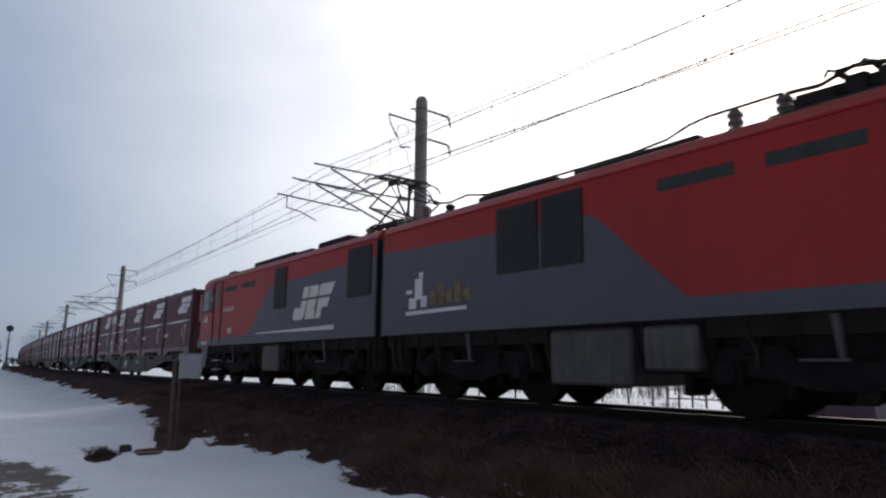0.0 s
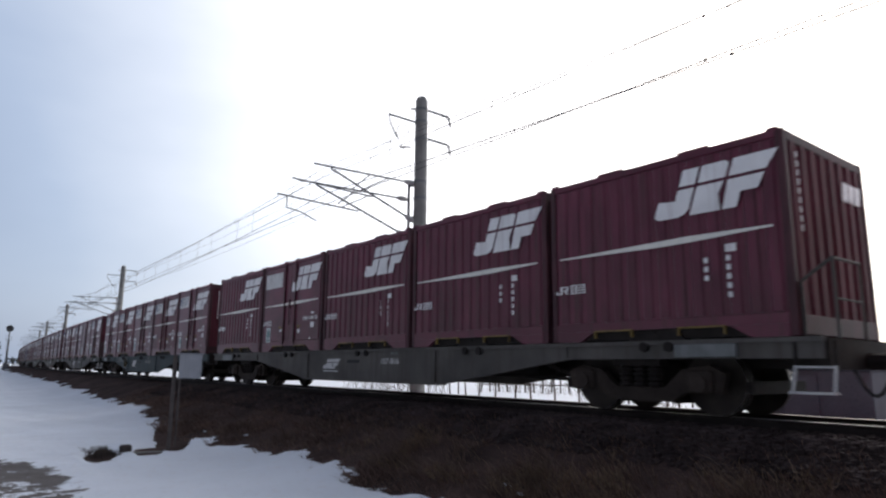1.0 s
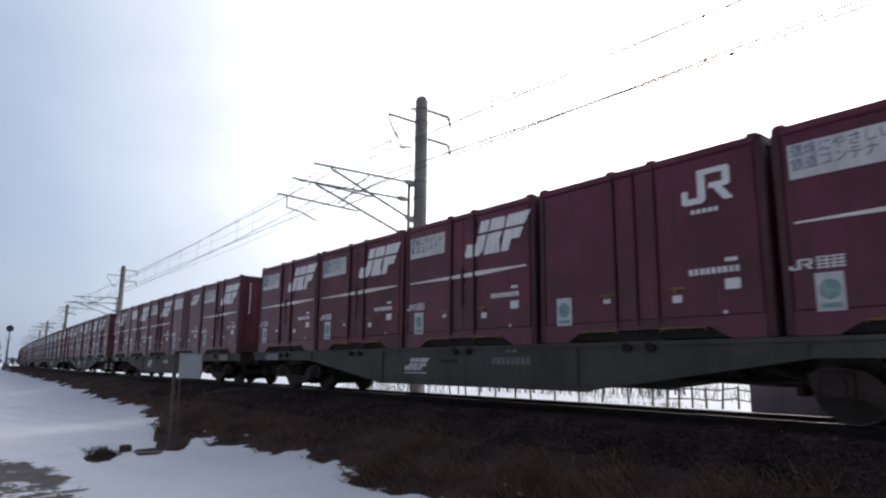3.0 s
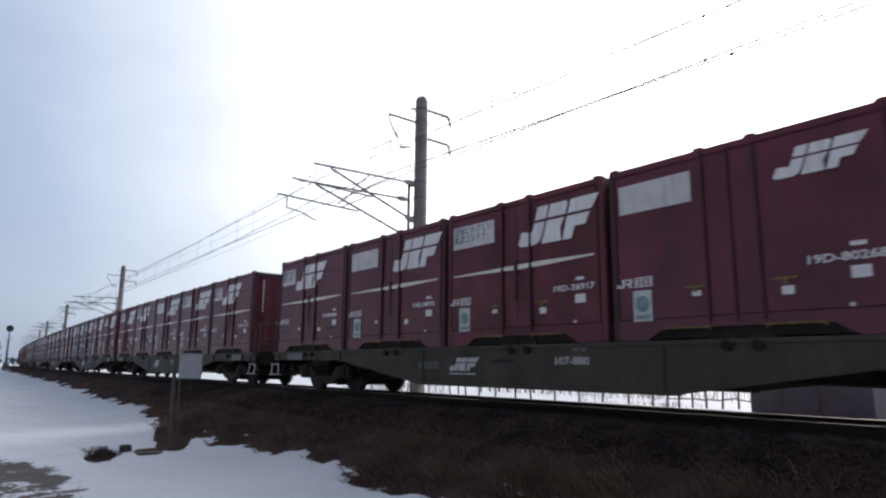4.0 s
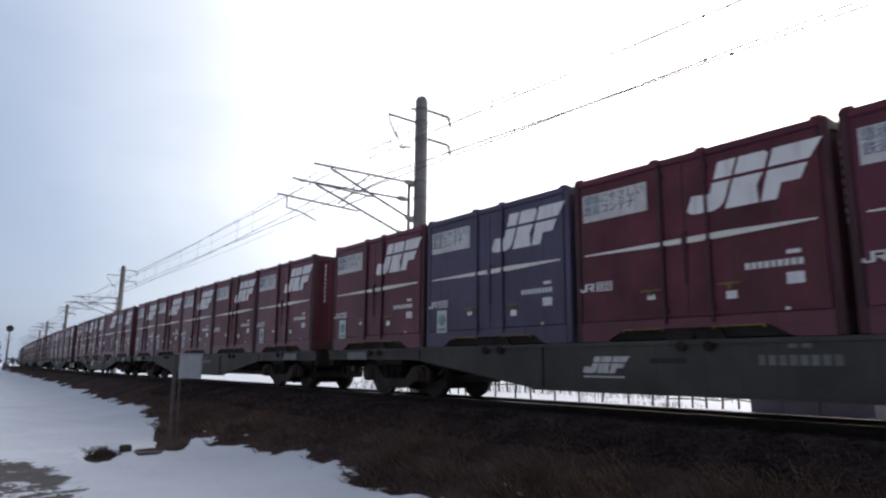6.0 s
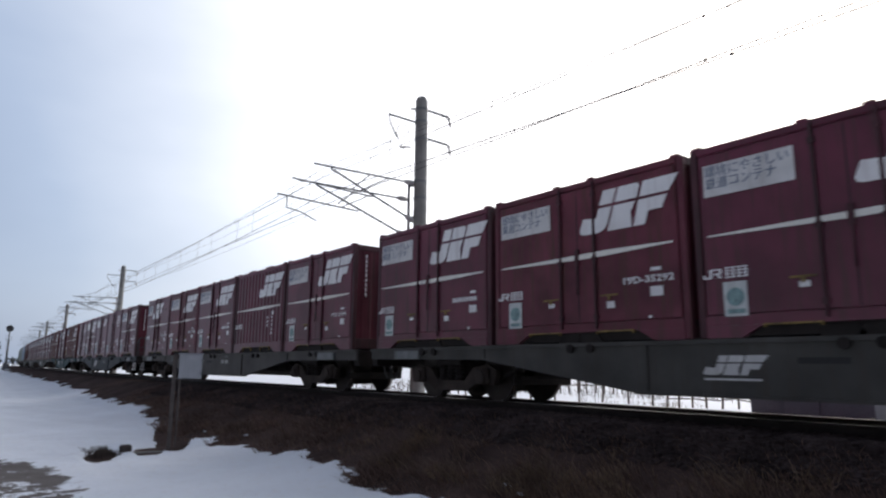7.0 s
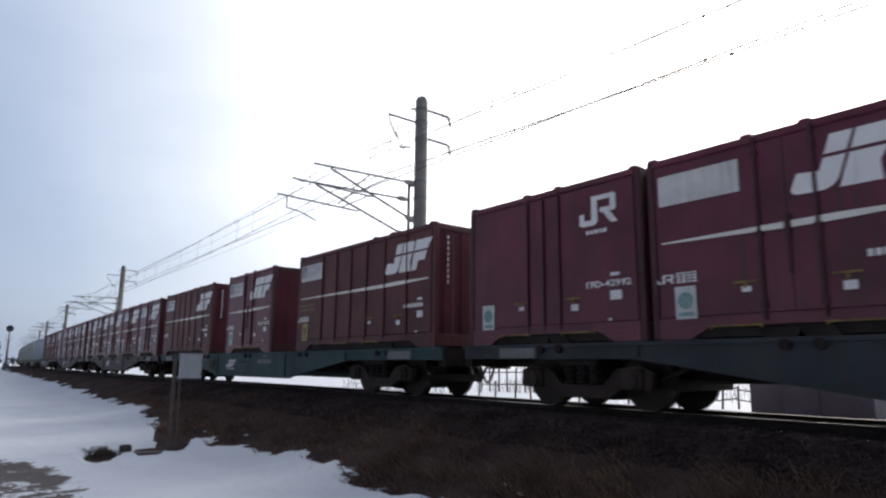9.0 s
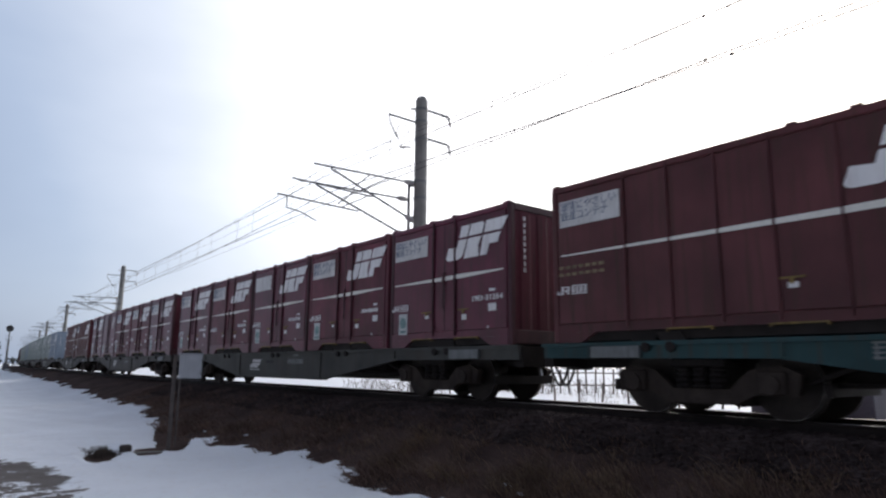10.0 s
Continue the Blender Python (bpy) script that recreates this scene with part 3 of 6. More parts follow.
    for s in (1.42, 2.55) if style != "rib" else ():
        bm = bmesh.new()
        x0, x1 = X(s, h), X(s - 0.3, h)
        prism(bm, [(x0, 0.66), (x0 + 0.13, 0.66), (x0 + 0.13, 0.60), (x0 + 0.17, 0.60), (x0 + 0.17, 0.66), (x1, 0.66), (x1, 0.685), (x0, 0.685)], FACE - 0.014, FACE)
        part("door_latch", bm, M_YELLOW, c, "worn yellow latch")
    if sticker:
        a = 2 * h - 0.36
        st = boxes("sticker", sticker_paint or M_STICKER, c, (X(a, h), X(a - 0.30, h), FACE - 0.005, FACE, 0.26, 0.69), label="yellow sticker" if sticker_paint else "white sticker with green disc")
        bm = bmesh.new()
        rod(bm, (X(a - 0.15, h), FACE - 0.008, 0.50), (X(a - 0.15, h), FACE - 0.004, 0.50), 0.115, 14)
        box(bm, X(a - 0.04, h), X(a - 0.26, h), FACE - 0.0075, FACE - 0.004, 0.295, 0.35)
        part("sticker_disc", bm, M_OCHRE if sticker_paint else M_GREEN, st)
    if end_marks:
        for y0, y1, z0, z1 in ((0.15, 0.95, 1.45, 1.75), (0.5, 0.85, 0.75, 1.05), (-0.25, -0.1, 1.0, 1.1), (-0.25, -0.1, 0.6, 0.72)):
            boxes("end_label", M_WHITE, c, (h + 0.001, h + 0.006, y0, y1, z0, z1))
    # upright lettering and small mark on the leading end
    bm = bmesh.new()
    box(bm, h - 0.003, h + 0.004, -0.918, -0.878, 0.0, 0.075)
    sign = finish("end_sign", bm, M_WHITE)
    for i in range(0 if end_marks else 9):
        ob = new("end_sign", sign)
        ob.parent = c
        ob.location = (0, 0, 2.18 - i * 0.115)
    bm = bmesh.new()
    for y0, y1 in ((0.42, 0.60), (0.63, 0.80), (0.83, 1.02)):
        v = [bm.verts.new((h + 0.004, y, z)) for y, z in ((y0, 1.86), (y1 - 0.02, 1.86), (y1 + 0.04, 2.12), (y0 + 0.04, 2.12))]
        f = bm.faces.new(v)
        g = bmesh.ops.extrude_face_region(bm, geom=[f])
        bmesh.ops.translate(bm, vec=(-0.06, 0, 0), verts=[e for e in g["geom"] if isinstance(e, bmesh.types.BMVert)])
    part("end_mark", bm, M_WHITE, c, "small white slanting mark on the end wall")
    if style == "plain" and not blank:
        bm = bmesh.new()
        pair_mark(bm, X(1.10, h), X(0.42, h), 1.75, 2.20, FACE - 0.012)
        mark_bars(bm, X(0.98, h), X(0.58, h), 1.62, 1.68, 5, FACE - 0.006)
        part("company_mark", bm, M_WHITE, c, "small white two-block mark")
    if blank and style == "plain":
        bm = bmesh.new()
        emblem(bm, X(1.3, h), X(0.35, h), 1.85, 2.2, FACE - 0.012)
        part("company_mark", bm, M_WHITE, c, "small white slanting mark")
    return c


MAROON_L = "maroon steel freight container with white stripe and pale banner"
PROTO = {
    "D": make_container("door", M_MAROON, M_MAROON_DOOR, label=MAROON_L),
    "F": make_container("door", M_RUSTBODY, M_RUSTDOOR, label="sun-faded maroon freight container with rust-streaked doors"),
    "G": make_container("door", M_MAROON, M_RUSTDOOR, sticker=False, label="maroon freight container with rust-worn doors and white stripe"),
    "E": make_container("door", M_MAROON, M_MAROON_DOOR, blank=True, label="maroon steel freight container with blank pale banner and stripe"),
    "R": make_container("rib", M_MAROON, M_MAROON_DOOR, sticker=False, label="maroon ribbed freight container with white stripe"),
    "J": make_container("plain", M_MAROON, M_MAROON_DOOR, label="plain maroon freight container with small white mark"),
    "S": make_container("plain", M_MAROON, M_MAROON_DOOR, blank=True, label="maroon freight container with silver plate and small mark"),
    "B": make_container("door", M_BLUE, M_BLUE, label="faded blue freight container with white stripe and banner"),
    "N": make_container("door", M_MAROON, M_MAROON_DOOR, sticker=False, mark_shift=0.9, label="maroon ventilated freight container, mark beside a pale banner"),
    "K": make_container("door", M_MAROON, M_MAROON_DOOR, end_marks=True, label="maroon freight container with white labels on its end doors"),
    "M": make_container("long", M_BROWN, M_BROWN, half=3.03, sticker=True, sticker_paint=M_YSTICK, label="long old brown freight container with yellow sticker"),
    "L": make_container("long", M_BROWN, M_BROWN, half=3.03, sticker=False, label="long old brown freight container with streaked panels"),
    "W": make_container("long", M_PALE, M_PALE, half=3.03, blank=True, sticker=False, label="long pale grey-green freight container"),
    "V": make_container("long", M_PALEBLUE, M_PALEBLUE, half=3.03, blank=True, sticker=False, label="long pale blue freight container"),
}
HALF = {k: (3.03 if k in "LWVM" else CL / 2) for k in PROTO}
NUMBERS = {(1, 3): "19D-10115", (2, 1): "19D-15440", (2, 2): "19D-28445", (2, 4): "19D-34554", (4, 0): "19D-32452", (4, 1): "19D-80268", (4, 2): "19D-26917", (4, 3): "19G-9090",
           (5, 0): "V19C-5637", (5, 2): "19G-5577", (5, 3): "V19C-1193", (5, 4): "19D-41530", (6, 0): "19D-19390", (6, 1): "19D-34204", (7, 3): "19D-35292",
           (8, 0): "19D-3594", (8, 3): "19D-119050", (8, 4): "V19C-3000", (9, 0): "19D-34577", (9, 1): "19D-44228", (9, 4): "19D-42992", (10, 7.7): "19G-18113", (11, 0): "19D-31354"}
UPRIGHT = {(1, 2): ("16477", "19G")}
LOADS = []           # (kind, centre distance, key), set down once all are known
MOVING = []          # (object, centre distance up the line at 0 s, height, half wheel base for the turn)
SPEED = 22.1


def place_container(kind, s, key):
    LOADS.append((kind, s, key))


def set_down_loads():
    """Copies of each kind first; the last load of a kind is the original itself."""
    left = {k: sum(1 for load in LOADS if load[0] == k) for k in PROTO}
    for kind, s, key in LOADS:
        left[kind] -= 1
        ob = PROTO[kind] if left[kind] == 0 else copy_thing(PROTO[kind], Matrix.Identity(4))
        h = HALF[kind]
        upright = Matrix.Rotation(radians(90), 4, "X")
        if kind == "R" and key in UPRIGHT:
            for word, d in zip(UPRIGHT[key], (0.80, 1.10)):
                text_mesh("number", "\n".join(word), 0.13, M_WHITE, ob, Matrix.Translation((X(d, h), FACE - 0.006, 0.965)) @ upright)
        elif kind == "R":
            for d, n in ((0.80, 5), (1.10, 3)):
                for i in range(n):
                    boxes("number_sign", M_WHITE, ob, (X(d, h), X(d - 0.055, h), FACE - 0.004, FACE + 0.003, 0.96 - i * 0.115, 1.03 - i * 0.115))
        elif key in NUMBERS:
            text_mesh("number", NUMBERS[key], 0.135, M_WHITE, ob, Matrix.Translation((X(1.04, h), FACE - 0.006, 0.80)) @ upright, stretch=1.36, bold=0.003)
        elif key[0] <= 11:
            bm = bmesh.new()
            mark_bars(bm, X(1.06, h), X(0.36, h), 0.815, 0.895, 9)
            tagged(part("number", bm, M_WHITE, ob), kind="stuff")
        MOVING.append((ob, s, 0.99, 3.0))


# ---- wagons
BC, AX = 7.2, 0.95      # bogie centres and half wheelbase
SILL_OUT = [(-9.75, 0.98), (-9.75, 0.76), (-6.1, 0.74), (-2.9, 0.28), (2.9, 0.28), (6.1, 0.74), (9.75, 0.74), (9.75, 0.98)]


def make_bogie(parent, cx):
    b = tagged(new("bogie"), "grimy two-axle bogie")
    b.parent = parent
    b.location = (cx, 0, 0)
    for sy in (-1, 1):
        bm = bmesh.new()
        out = [(-1.28, 0.56), (-1.22, 0.30), (-0.72, 0.30), (-0.48, 0.17), (0.48, 0.17), (0.72, 0.30), (1.22, 0.30), (1.28, 0.56), (1.05, 0.66), (0.66, 0.60), (0.40, 0.36), (-0.40, 0.36), (-0.66, 0.60), (-1.05, 0.66)]
        ya, yb = sorted((sy * 0.98, sy * 0.86))
        prism(bm, out, ya, yb)
        for ax in (-AX, AX):
            box(bm, ax - 0.17, ax + 0.17, min(sy * 1.06, sy * 0.9), max(sy * 1.06, sy * 0.9), 0.30, 0.60, bevel=0.03)
            rod(bm, (ax, sy * 0.98, 0.43), (ax, sy * 1.10, 0.43), 0.12, 10)
        part("side_frame", bm, M_BOGIE, b)
        for i in (-0.24, 0.0, 0.24):
            bm = bmesh.new()
            pr = []
            for k in range(4):
                pr += [(0.07, 0.362 + k * 0.07), (0.105, 0.385 + k * 0.07), (0.105, 0.405 + k * 0.07), (0.07, 0.43 + k * 0.07)]
            lathe(bm, i, sy * 0.94, pr)
            part("spring", bm, M_UNDER, b)
        boxes("spring_cap", M_UNDER, b, (-0.38, 0.38, sy * 0.94 - 0.12, sy * 0.94 + 0.12, 0.643, 0.74), bevel=0.015)
        for ax in (-AX, AX):
            bm = bmesh.new()
            rod(bm, (ax, sy * 0.50, 0.43), (ax, sy * 0.56, 0.43), 0.455, 28)
            rod(bm, (ax, sy * 0.56, 0.43), (ax, sy * 0.635, 0.43), 0.43, 28)
            rod(bm, (ax, sy * 0.62, 0.43), (ax, sy * 0.66, 0.43), 0.15, 12)
            wl = part("wheel", bm, M_WHEEL, b)
            bm = bmesh.new()
            rod(bm, (ax, sy * 0.566, 0.43), (ax, sy * 0.628, 0.43), 0.433, 28)
            part("tread", bm, M_RAILTOP, wl, "bright worn steel tread")
    bm = bmesh.new()
    box(bm, -0.3, 0.3, -0.85, 0.85, 0.42, 0.70)
    for ax in (-AX, AX):
        rod(bm, (ax, -0.9, 0.43), (ax, 0.9, 0.43), 0.075, 8)
        for k in (-1, 1):
            box(bm, ax + k * 0.52 - 0.04, ax + k * 0.52 + 0.04, -0.75, 0.75, 0.3, 0.46)
    part("bolster", bm, M_UNDER, b)
    for sx in (-1, 1):
        bm = bmesh.new()
        box(bm, min(sx * 0.36, sx * 0.46), max(sx * 0.36, sx * 0.46), -0.8, 0.8, 0.14, 0.30, bevel=0.02)
        part("brake_beam", bm, M_UNDER, b)
    return b


def make_wagon(paint, front_deck, rear_deck, brake_wheel, number, label):
    w = thing("container_wagon", label, "flat wagon", "freight wagons")
    for sy in (-1, 1):
        bm = bmesh.new()
        ya, yb = sorted((sy * 1.17, sy * 1.09))
        prism(bm, SILL_OUT, ya, yb)
        ya, yb = sorted((sy * 1.215, sy * 1.06))
        box(bm, -9.76, 9.76, ya, yb, 0.93, 0.985)
        prism(bm, [(-2.9, 0.26), (2.9, 0.26), (2.9, 0.30), (-2.9, 0.30)], ya, yb)
        for x in (-2.72, 2.67, -6.05, 6.0):
            z0 = 0.31 if abs(x) < 4 else 0.76
            box(bm, x, x + 0.05, min(sy * 1.2, sy * 1.1), max(sy * 1.2, sy * 1.1), z0, 0.925)
        part("side_sill", bm, paint, w)
    bm = bmesh.new()
    box(bm, -9.7, 9.7, -0.3, 0.3, 0.62, 0.90)
    box(bm, -5.7, 5.7, -0.28, 0.28, 0.46, 0.62)
    box(bm, -9.72, 9.72, -1.05, 1.05, 0.90, 0.96)
    for i in range(13):
        x = -9.0 + i * 1.5
        box(bm, x - 0.06, x + 0.06, -1.08, 1.08, 0.74, 0.90)
    for sx in (-1, 1):
        box(bm, min(sx * 9.6, sx * 9.78), max(sx * 9.6, sx * 9.78), -1.12, 1.12, 0.62, 0.97)
    part("underframe", bm, M_UNDER, w)
    for cx in (-BC, BC):
        make_bogie(w, cx)
    # container seats and locks between loads
    for i in range(5):
        for k in (-1, 1):
            x = (2 - i) * 3.8226 + k * 0.19
            bm = bmesh.new()
            prism(bm, [(x - 0.24, 0.987), (x + 0.24, 0.987), (x + 0.17, 1.10), (x - 0.17, 1.10)], -1.20, -1.02)
            rod(bm, (x, -1.19, 0.90), (x, -1.23, 0.90), 0.07, 8)
            part("container_lock", bm, M_UNDER, w)
    # boxes, plates and marks
    for x in (8.35, -8.35):
        boxes("rating_plate", M_RATING, w, (x - 0.42, x + 0.42, -1.24, -1.13, 0.755, 0.925), label="pale box on the sill", bevel=0.01)
    bm = bmesh.new()
    box(bm, 0.9, 2.0, -0.9, -0.35, 0.42, 0.7, bevel=0.02)
    rod(bm, (-1.8, -0.6, 0.55), (-0.6, -0.6, 0.55), 0.17, 12)
    rod(bm, (-6.0, -0.45, 0.6), (6.0, -0.45, 0.6), 0.025)
    for k in (-1, 1):
        box(bm, min(k * 3.6, k * 5.0), max(k * 3.6, k * 5.0), -0.75, 0.75, 0.50, 0.72, bevel=0.03)
        rod(bm, (k * 3.2, -0.7, 0.5), (k * 5.9, -0.55, 0.42), 0.03)
        rod(bm, (k * 5.2, -0.85, 0.72), (k * 5.9, -0.8, 0.45), 0.035)
    part("brake_gear", bm, M_UNDER, w)
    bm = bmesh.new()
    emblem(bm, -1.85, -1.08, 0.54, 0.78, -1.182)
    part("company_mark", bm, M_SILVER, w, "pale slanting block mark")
    boxes("slot", M_BLACK, w, (-0.7, -0.15, -1.174, -1.165, 0.68, 0.75), label="dark slot in the sill")
    boxes("underline", M_SILVER, w, (-1.85, -1.12, -1.179, -1.172, 0.475, 0.50))
    for rows in [(1.15, 1.45, 0.86, 0.91, 2)] + ([] if number else [(0.80, 1.75, 0.66, 0.78, 8)]):
        bm = bmesh.new()
        mark_bars(bm, *rows, -1.176)
        part("lettering", bm, M_RATING, w)
    if number:
        text_mesh("number", number, 0.17, M_SILVER, w, Matrix.Translation((0.75, -1.176, 0.66)) @ Matrix.Rotation(radians(90), 4, "X"), stretch=1.25, bold=0.003)
    # four pale warning signs on the sill of some wagons
    first = -5.1 if brake_wheel else (-2.85 if number == "107-880" else None)
    for i in range(4 if first else 0):
        bm = bmesh.new()
        step, size = (0.33, 0.19) if brake_wheel else (0.17, 0.13)
        z0 = 0.72 if brake_wheel else 0.57
        dense_mark(bm, first + i * step, first + i * step + size, z0, z0 + size, -1.176)
        part("warning_sign", bm, M_RATING, w)
    for sx, deck in ((1, front_deck), (-1, rear_deck)):
        bm = bmesh.new()
        rod(bm, (sx * 9.75, 0, 0.72), (sx * 10.1, 0, 0.72), 0.10, 8)
        box(bm, min(sx * 10.02, sx * 10.24), max(sx * 10.02, sx * 10.24), -0.14, 0.16, 0.58, 0.86, bevel=0.03)
        part("coupler", bm, M_UNDER, w)
        for y in (-0.42,):
            bm = bmesh.new()
            pts = [(sx * (9.76 + 0.42 * t), y, 0.62 - 0.30 * math.sin(math.pi * min(1, t * 1.05)) + 0.0 * t) for t in [k / 8 for k in range(9)]]
            tube(bm, pts, 0.022)
            part("air_hose", bm, M_BLACK, w)
        if deck:
            bm = bmesh.new()
            for y in (-1.12, -0.35):
                rod(bm, (sx * 9.9, y, 0.95), (sx * 9.9, y, 1.86), 0.02)
            rod(bm, (sx * 9.9, -1.12, 1.86), (sx * 9.9, -0.35, 1.86), 0.02)
            rod(bm, (sx * 9.9, -1.12, 1.4), (sx * 9.9, -0.35, 1.4), 0.015)
            rod(bm, (sx * 9.55, -1.12, 0.95), (sx * 9.55, -1.12, 1.62), 0.02)
            rod(bm, (sx * 9.55, -1.12, 1.62), (sx * 9.9, -1.12, 1.86), 0.02)
            part("handrail", bm, paint, w)
            bm = bmesh.new()
            for x in (9.44, 9.86):
                rod(bm, (sx * x, -1.16, 0.93), (sx * x, -1.18, 0.60), 0.024)
            part("step_hanger", bm, M_UNDER, w)
            bm = bmesh.new()
            for x, lean in ((9.44, -0.05), (9.86, -0.03)):
                rod(bm, (sx * x, -1.19, 0.66), (sx * (x + lean), -1.21, 0.36), 0.02)
            box(bm, min(sx * 9.37, sx * 9.85), max(sx * 9.37, sx * 9.85), -1.27, -1.13, 0.345, 0.372)
            box(bm, min(sx * 9.43, sx * 9.87), max(sx * 9.43, sx * 9.87), -1.21, -1.18, 0.63, 0.655)
            part("step", bm, M_SILVER, w, "pale steel stirrup step")
            if sx < 0:
                boxes("end_deck", M_UNDER, w, (-10.14, -9.78, -1.1, 0.2, 0.88, 0.965), label="short end deck")
                bm = bmesh.new()
                rod(bm, (-10.0, -0.62, 0.95), (-10.0, -0.62, 1.93), 0.028, 8)
                prism(bm, [(-10.12, 0.97), (-9.70, 0.97), (-9.78, 1.3), (-9.90, 1.42), (-10.06, 1.42)], -0.72, -0.52)
                part("brake_stand", bm, M_UNDER, w, "dark hand brake stand")
                bm = bmesh.new()
                tube(bm, [(-10.0 + 0.21 * math.cos(math.pi * k / 8), -0.62 + 0.21 * math.sin(math.pi * k / 8), 1.94) for k in range(17)], 0.018)
                for k in range(3):
                    rod(bm, (-10.0, -0.62, 1.92), (-10.0 + 0.21 * math.cos(2.1 * k), -0.62 + 0.21 * math.sin(2.1 * k), 1.94), 0.014)
                part("hand_wheel", bm, M_BOGIE, w, "horizontal hand brake wheel")
    if brake_wheel:
        bm = bmesh.new()
        tube(bm, [(-3.0 + 0.2 * math.cos(math.pi * k / 8), -1.26, 0.66 + 0.2 * math.sin(math.pi * k / 8)) for k in range(17)], 0.02)
        for a in (0.5, 2.6, 4.7):
            rod(bm, (-3.0, -1.26, 0.66), (-3.0 + 0.2 * math.cos(a), -1.26, 0.66 + 0.2 * math.sin(a)), 0.018)
        rod(bm, (-3.0, -1.16, 0.66), (-3.0, -1.28, 0.66), 0.05, 8)
        part("brake_wheel", bm, M_OLIVE, w, "dull yellow hand brake wheel")
    return w


# load start (distance up the line at 0 s, without the 20.4 m pitch), wagon paint, loads from the leading end
P5 = 3.8226
TRAIN = [
    (25.37, 0, "RRRER", True, False, False, "107-816"),
    (25.08, 1, "DGDFD", False, True, True, ""),
    (25.2, 2, "DJDFD", True, False, False, ""),
    (25.48, 3, "DSFEN", False, True, False, "107-880"),
    (26.1, 4, "NDENF", True, False, False, "101-104"),
    (25.73, 5, "FDGBD", False, False, False, ""),
    (25.43, 5, "DGDFD", False, False, False, ""),
    (25.08, 2, "DRDFN", False, True, True, "101-103"),
    (25.68, 6, "DJSEJ", True, False, False, ""),
    (25.35, 7, "", False, False, True, ""),
    (24.9, 4, "DFEGD", False, False, False, ""),
    (24.5, 2, "DGFJD", False, False, False, ""),
    (24.5, 4, "LL-", False, False, False, ""),
    (24.5, 5, "VWW", False, False, False, ""),
    (24.5, 5, "WWW", False, False, False, ""),
    (24.5, 2, "WVW", False, False, False, ""),
    (24.5, 4, "WWW", False, False, False, ""),
    (24.5, 5, "DDDDD", False, False, False, ""),
    (24.5, 2, "DDDDD", False, False, False, ""),
    (24.5, 4, "DDDDD", False, False, False, ""),
    (24.5, 4, "DDDDD", False, False, False, ""),
]
SILL_WORDS = ("grey", "dark blue-green", "grey", "olive grey", "pale grey", "grey-green", "blue-grey", "teal")
WAGON_PROTO = {}


def build_train():
    for n, (load, paint, kinds, fd, rd, bw, number) in enumerate(TRAIN):
        base = 20.4 * n
        body = 25.42 + 0.8 * (load - 25.4)
        key = (paint, fd, rd, bw, number)
        if key in WAGON_PROTO:
            w = copy_thing(WAGON_PROTO[key], Matrix.Identity(4))
        else:
            w = WAGON_PROTO[key] = make_wagon(M_SILLS[paint], fd, rd, bw, number, SILL_WORDS[paint] + " low flat wagon with fish-belly sills, carrying containers")
        MOVING.append((w, base + body + 9.5, 0.0, BC))
        s0 = base + load
        if n == 9:
            for kind, a in (("M", 0.0), ("K", 7.7), ("L", 12.95)):
                place_container(kind, s0 + a + HALF[kind], (n + 1, a))
        elif kinds[0] in "LWVM":
            for k, kind in enumerate(kinds):
                if kind != "-":
                    place_container(kind, s0 + 6.45 * k + HALF[kind], (n + 1, k))
        else:
            for k, kind in enumerate(kinds):
                place_container(kind, s0 + P5 * k + CL / 2, (n + 1, k))


build_train()
set_down_loads()

# ---- locomotive: two coupled halves, each 11.7 m; local x forward, centre of the pair at 0
LW = 1.40


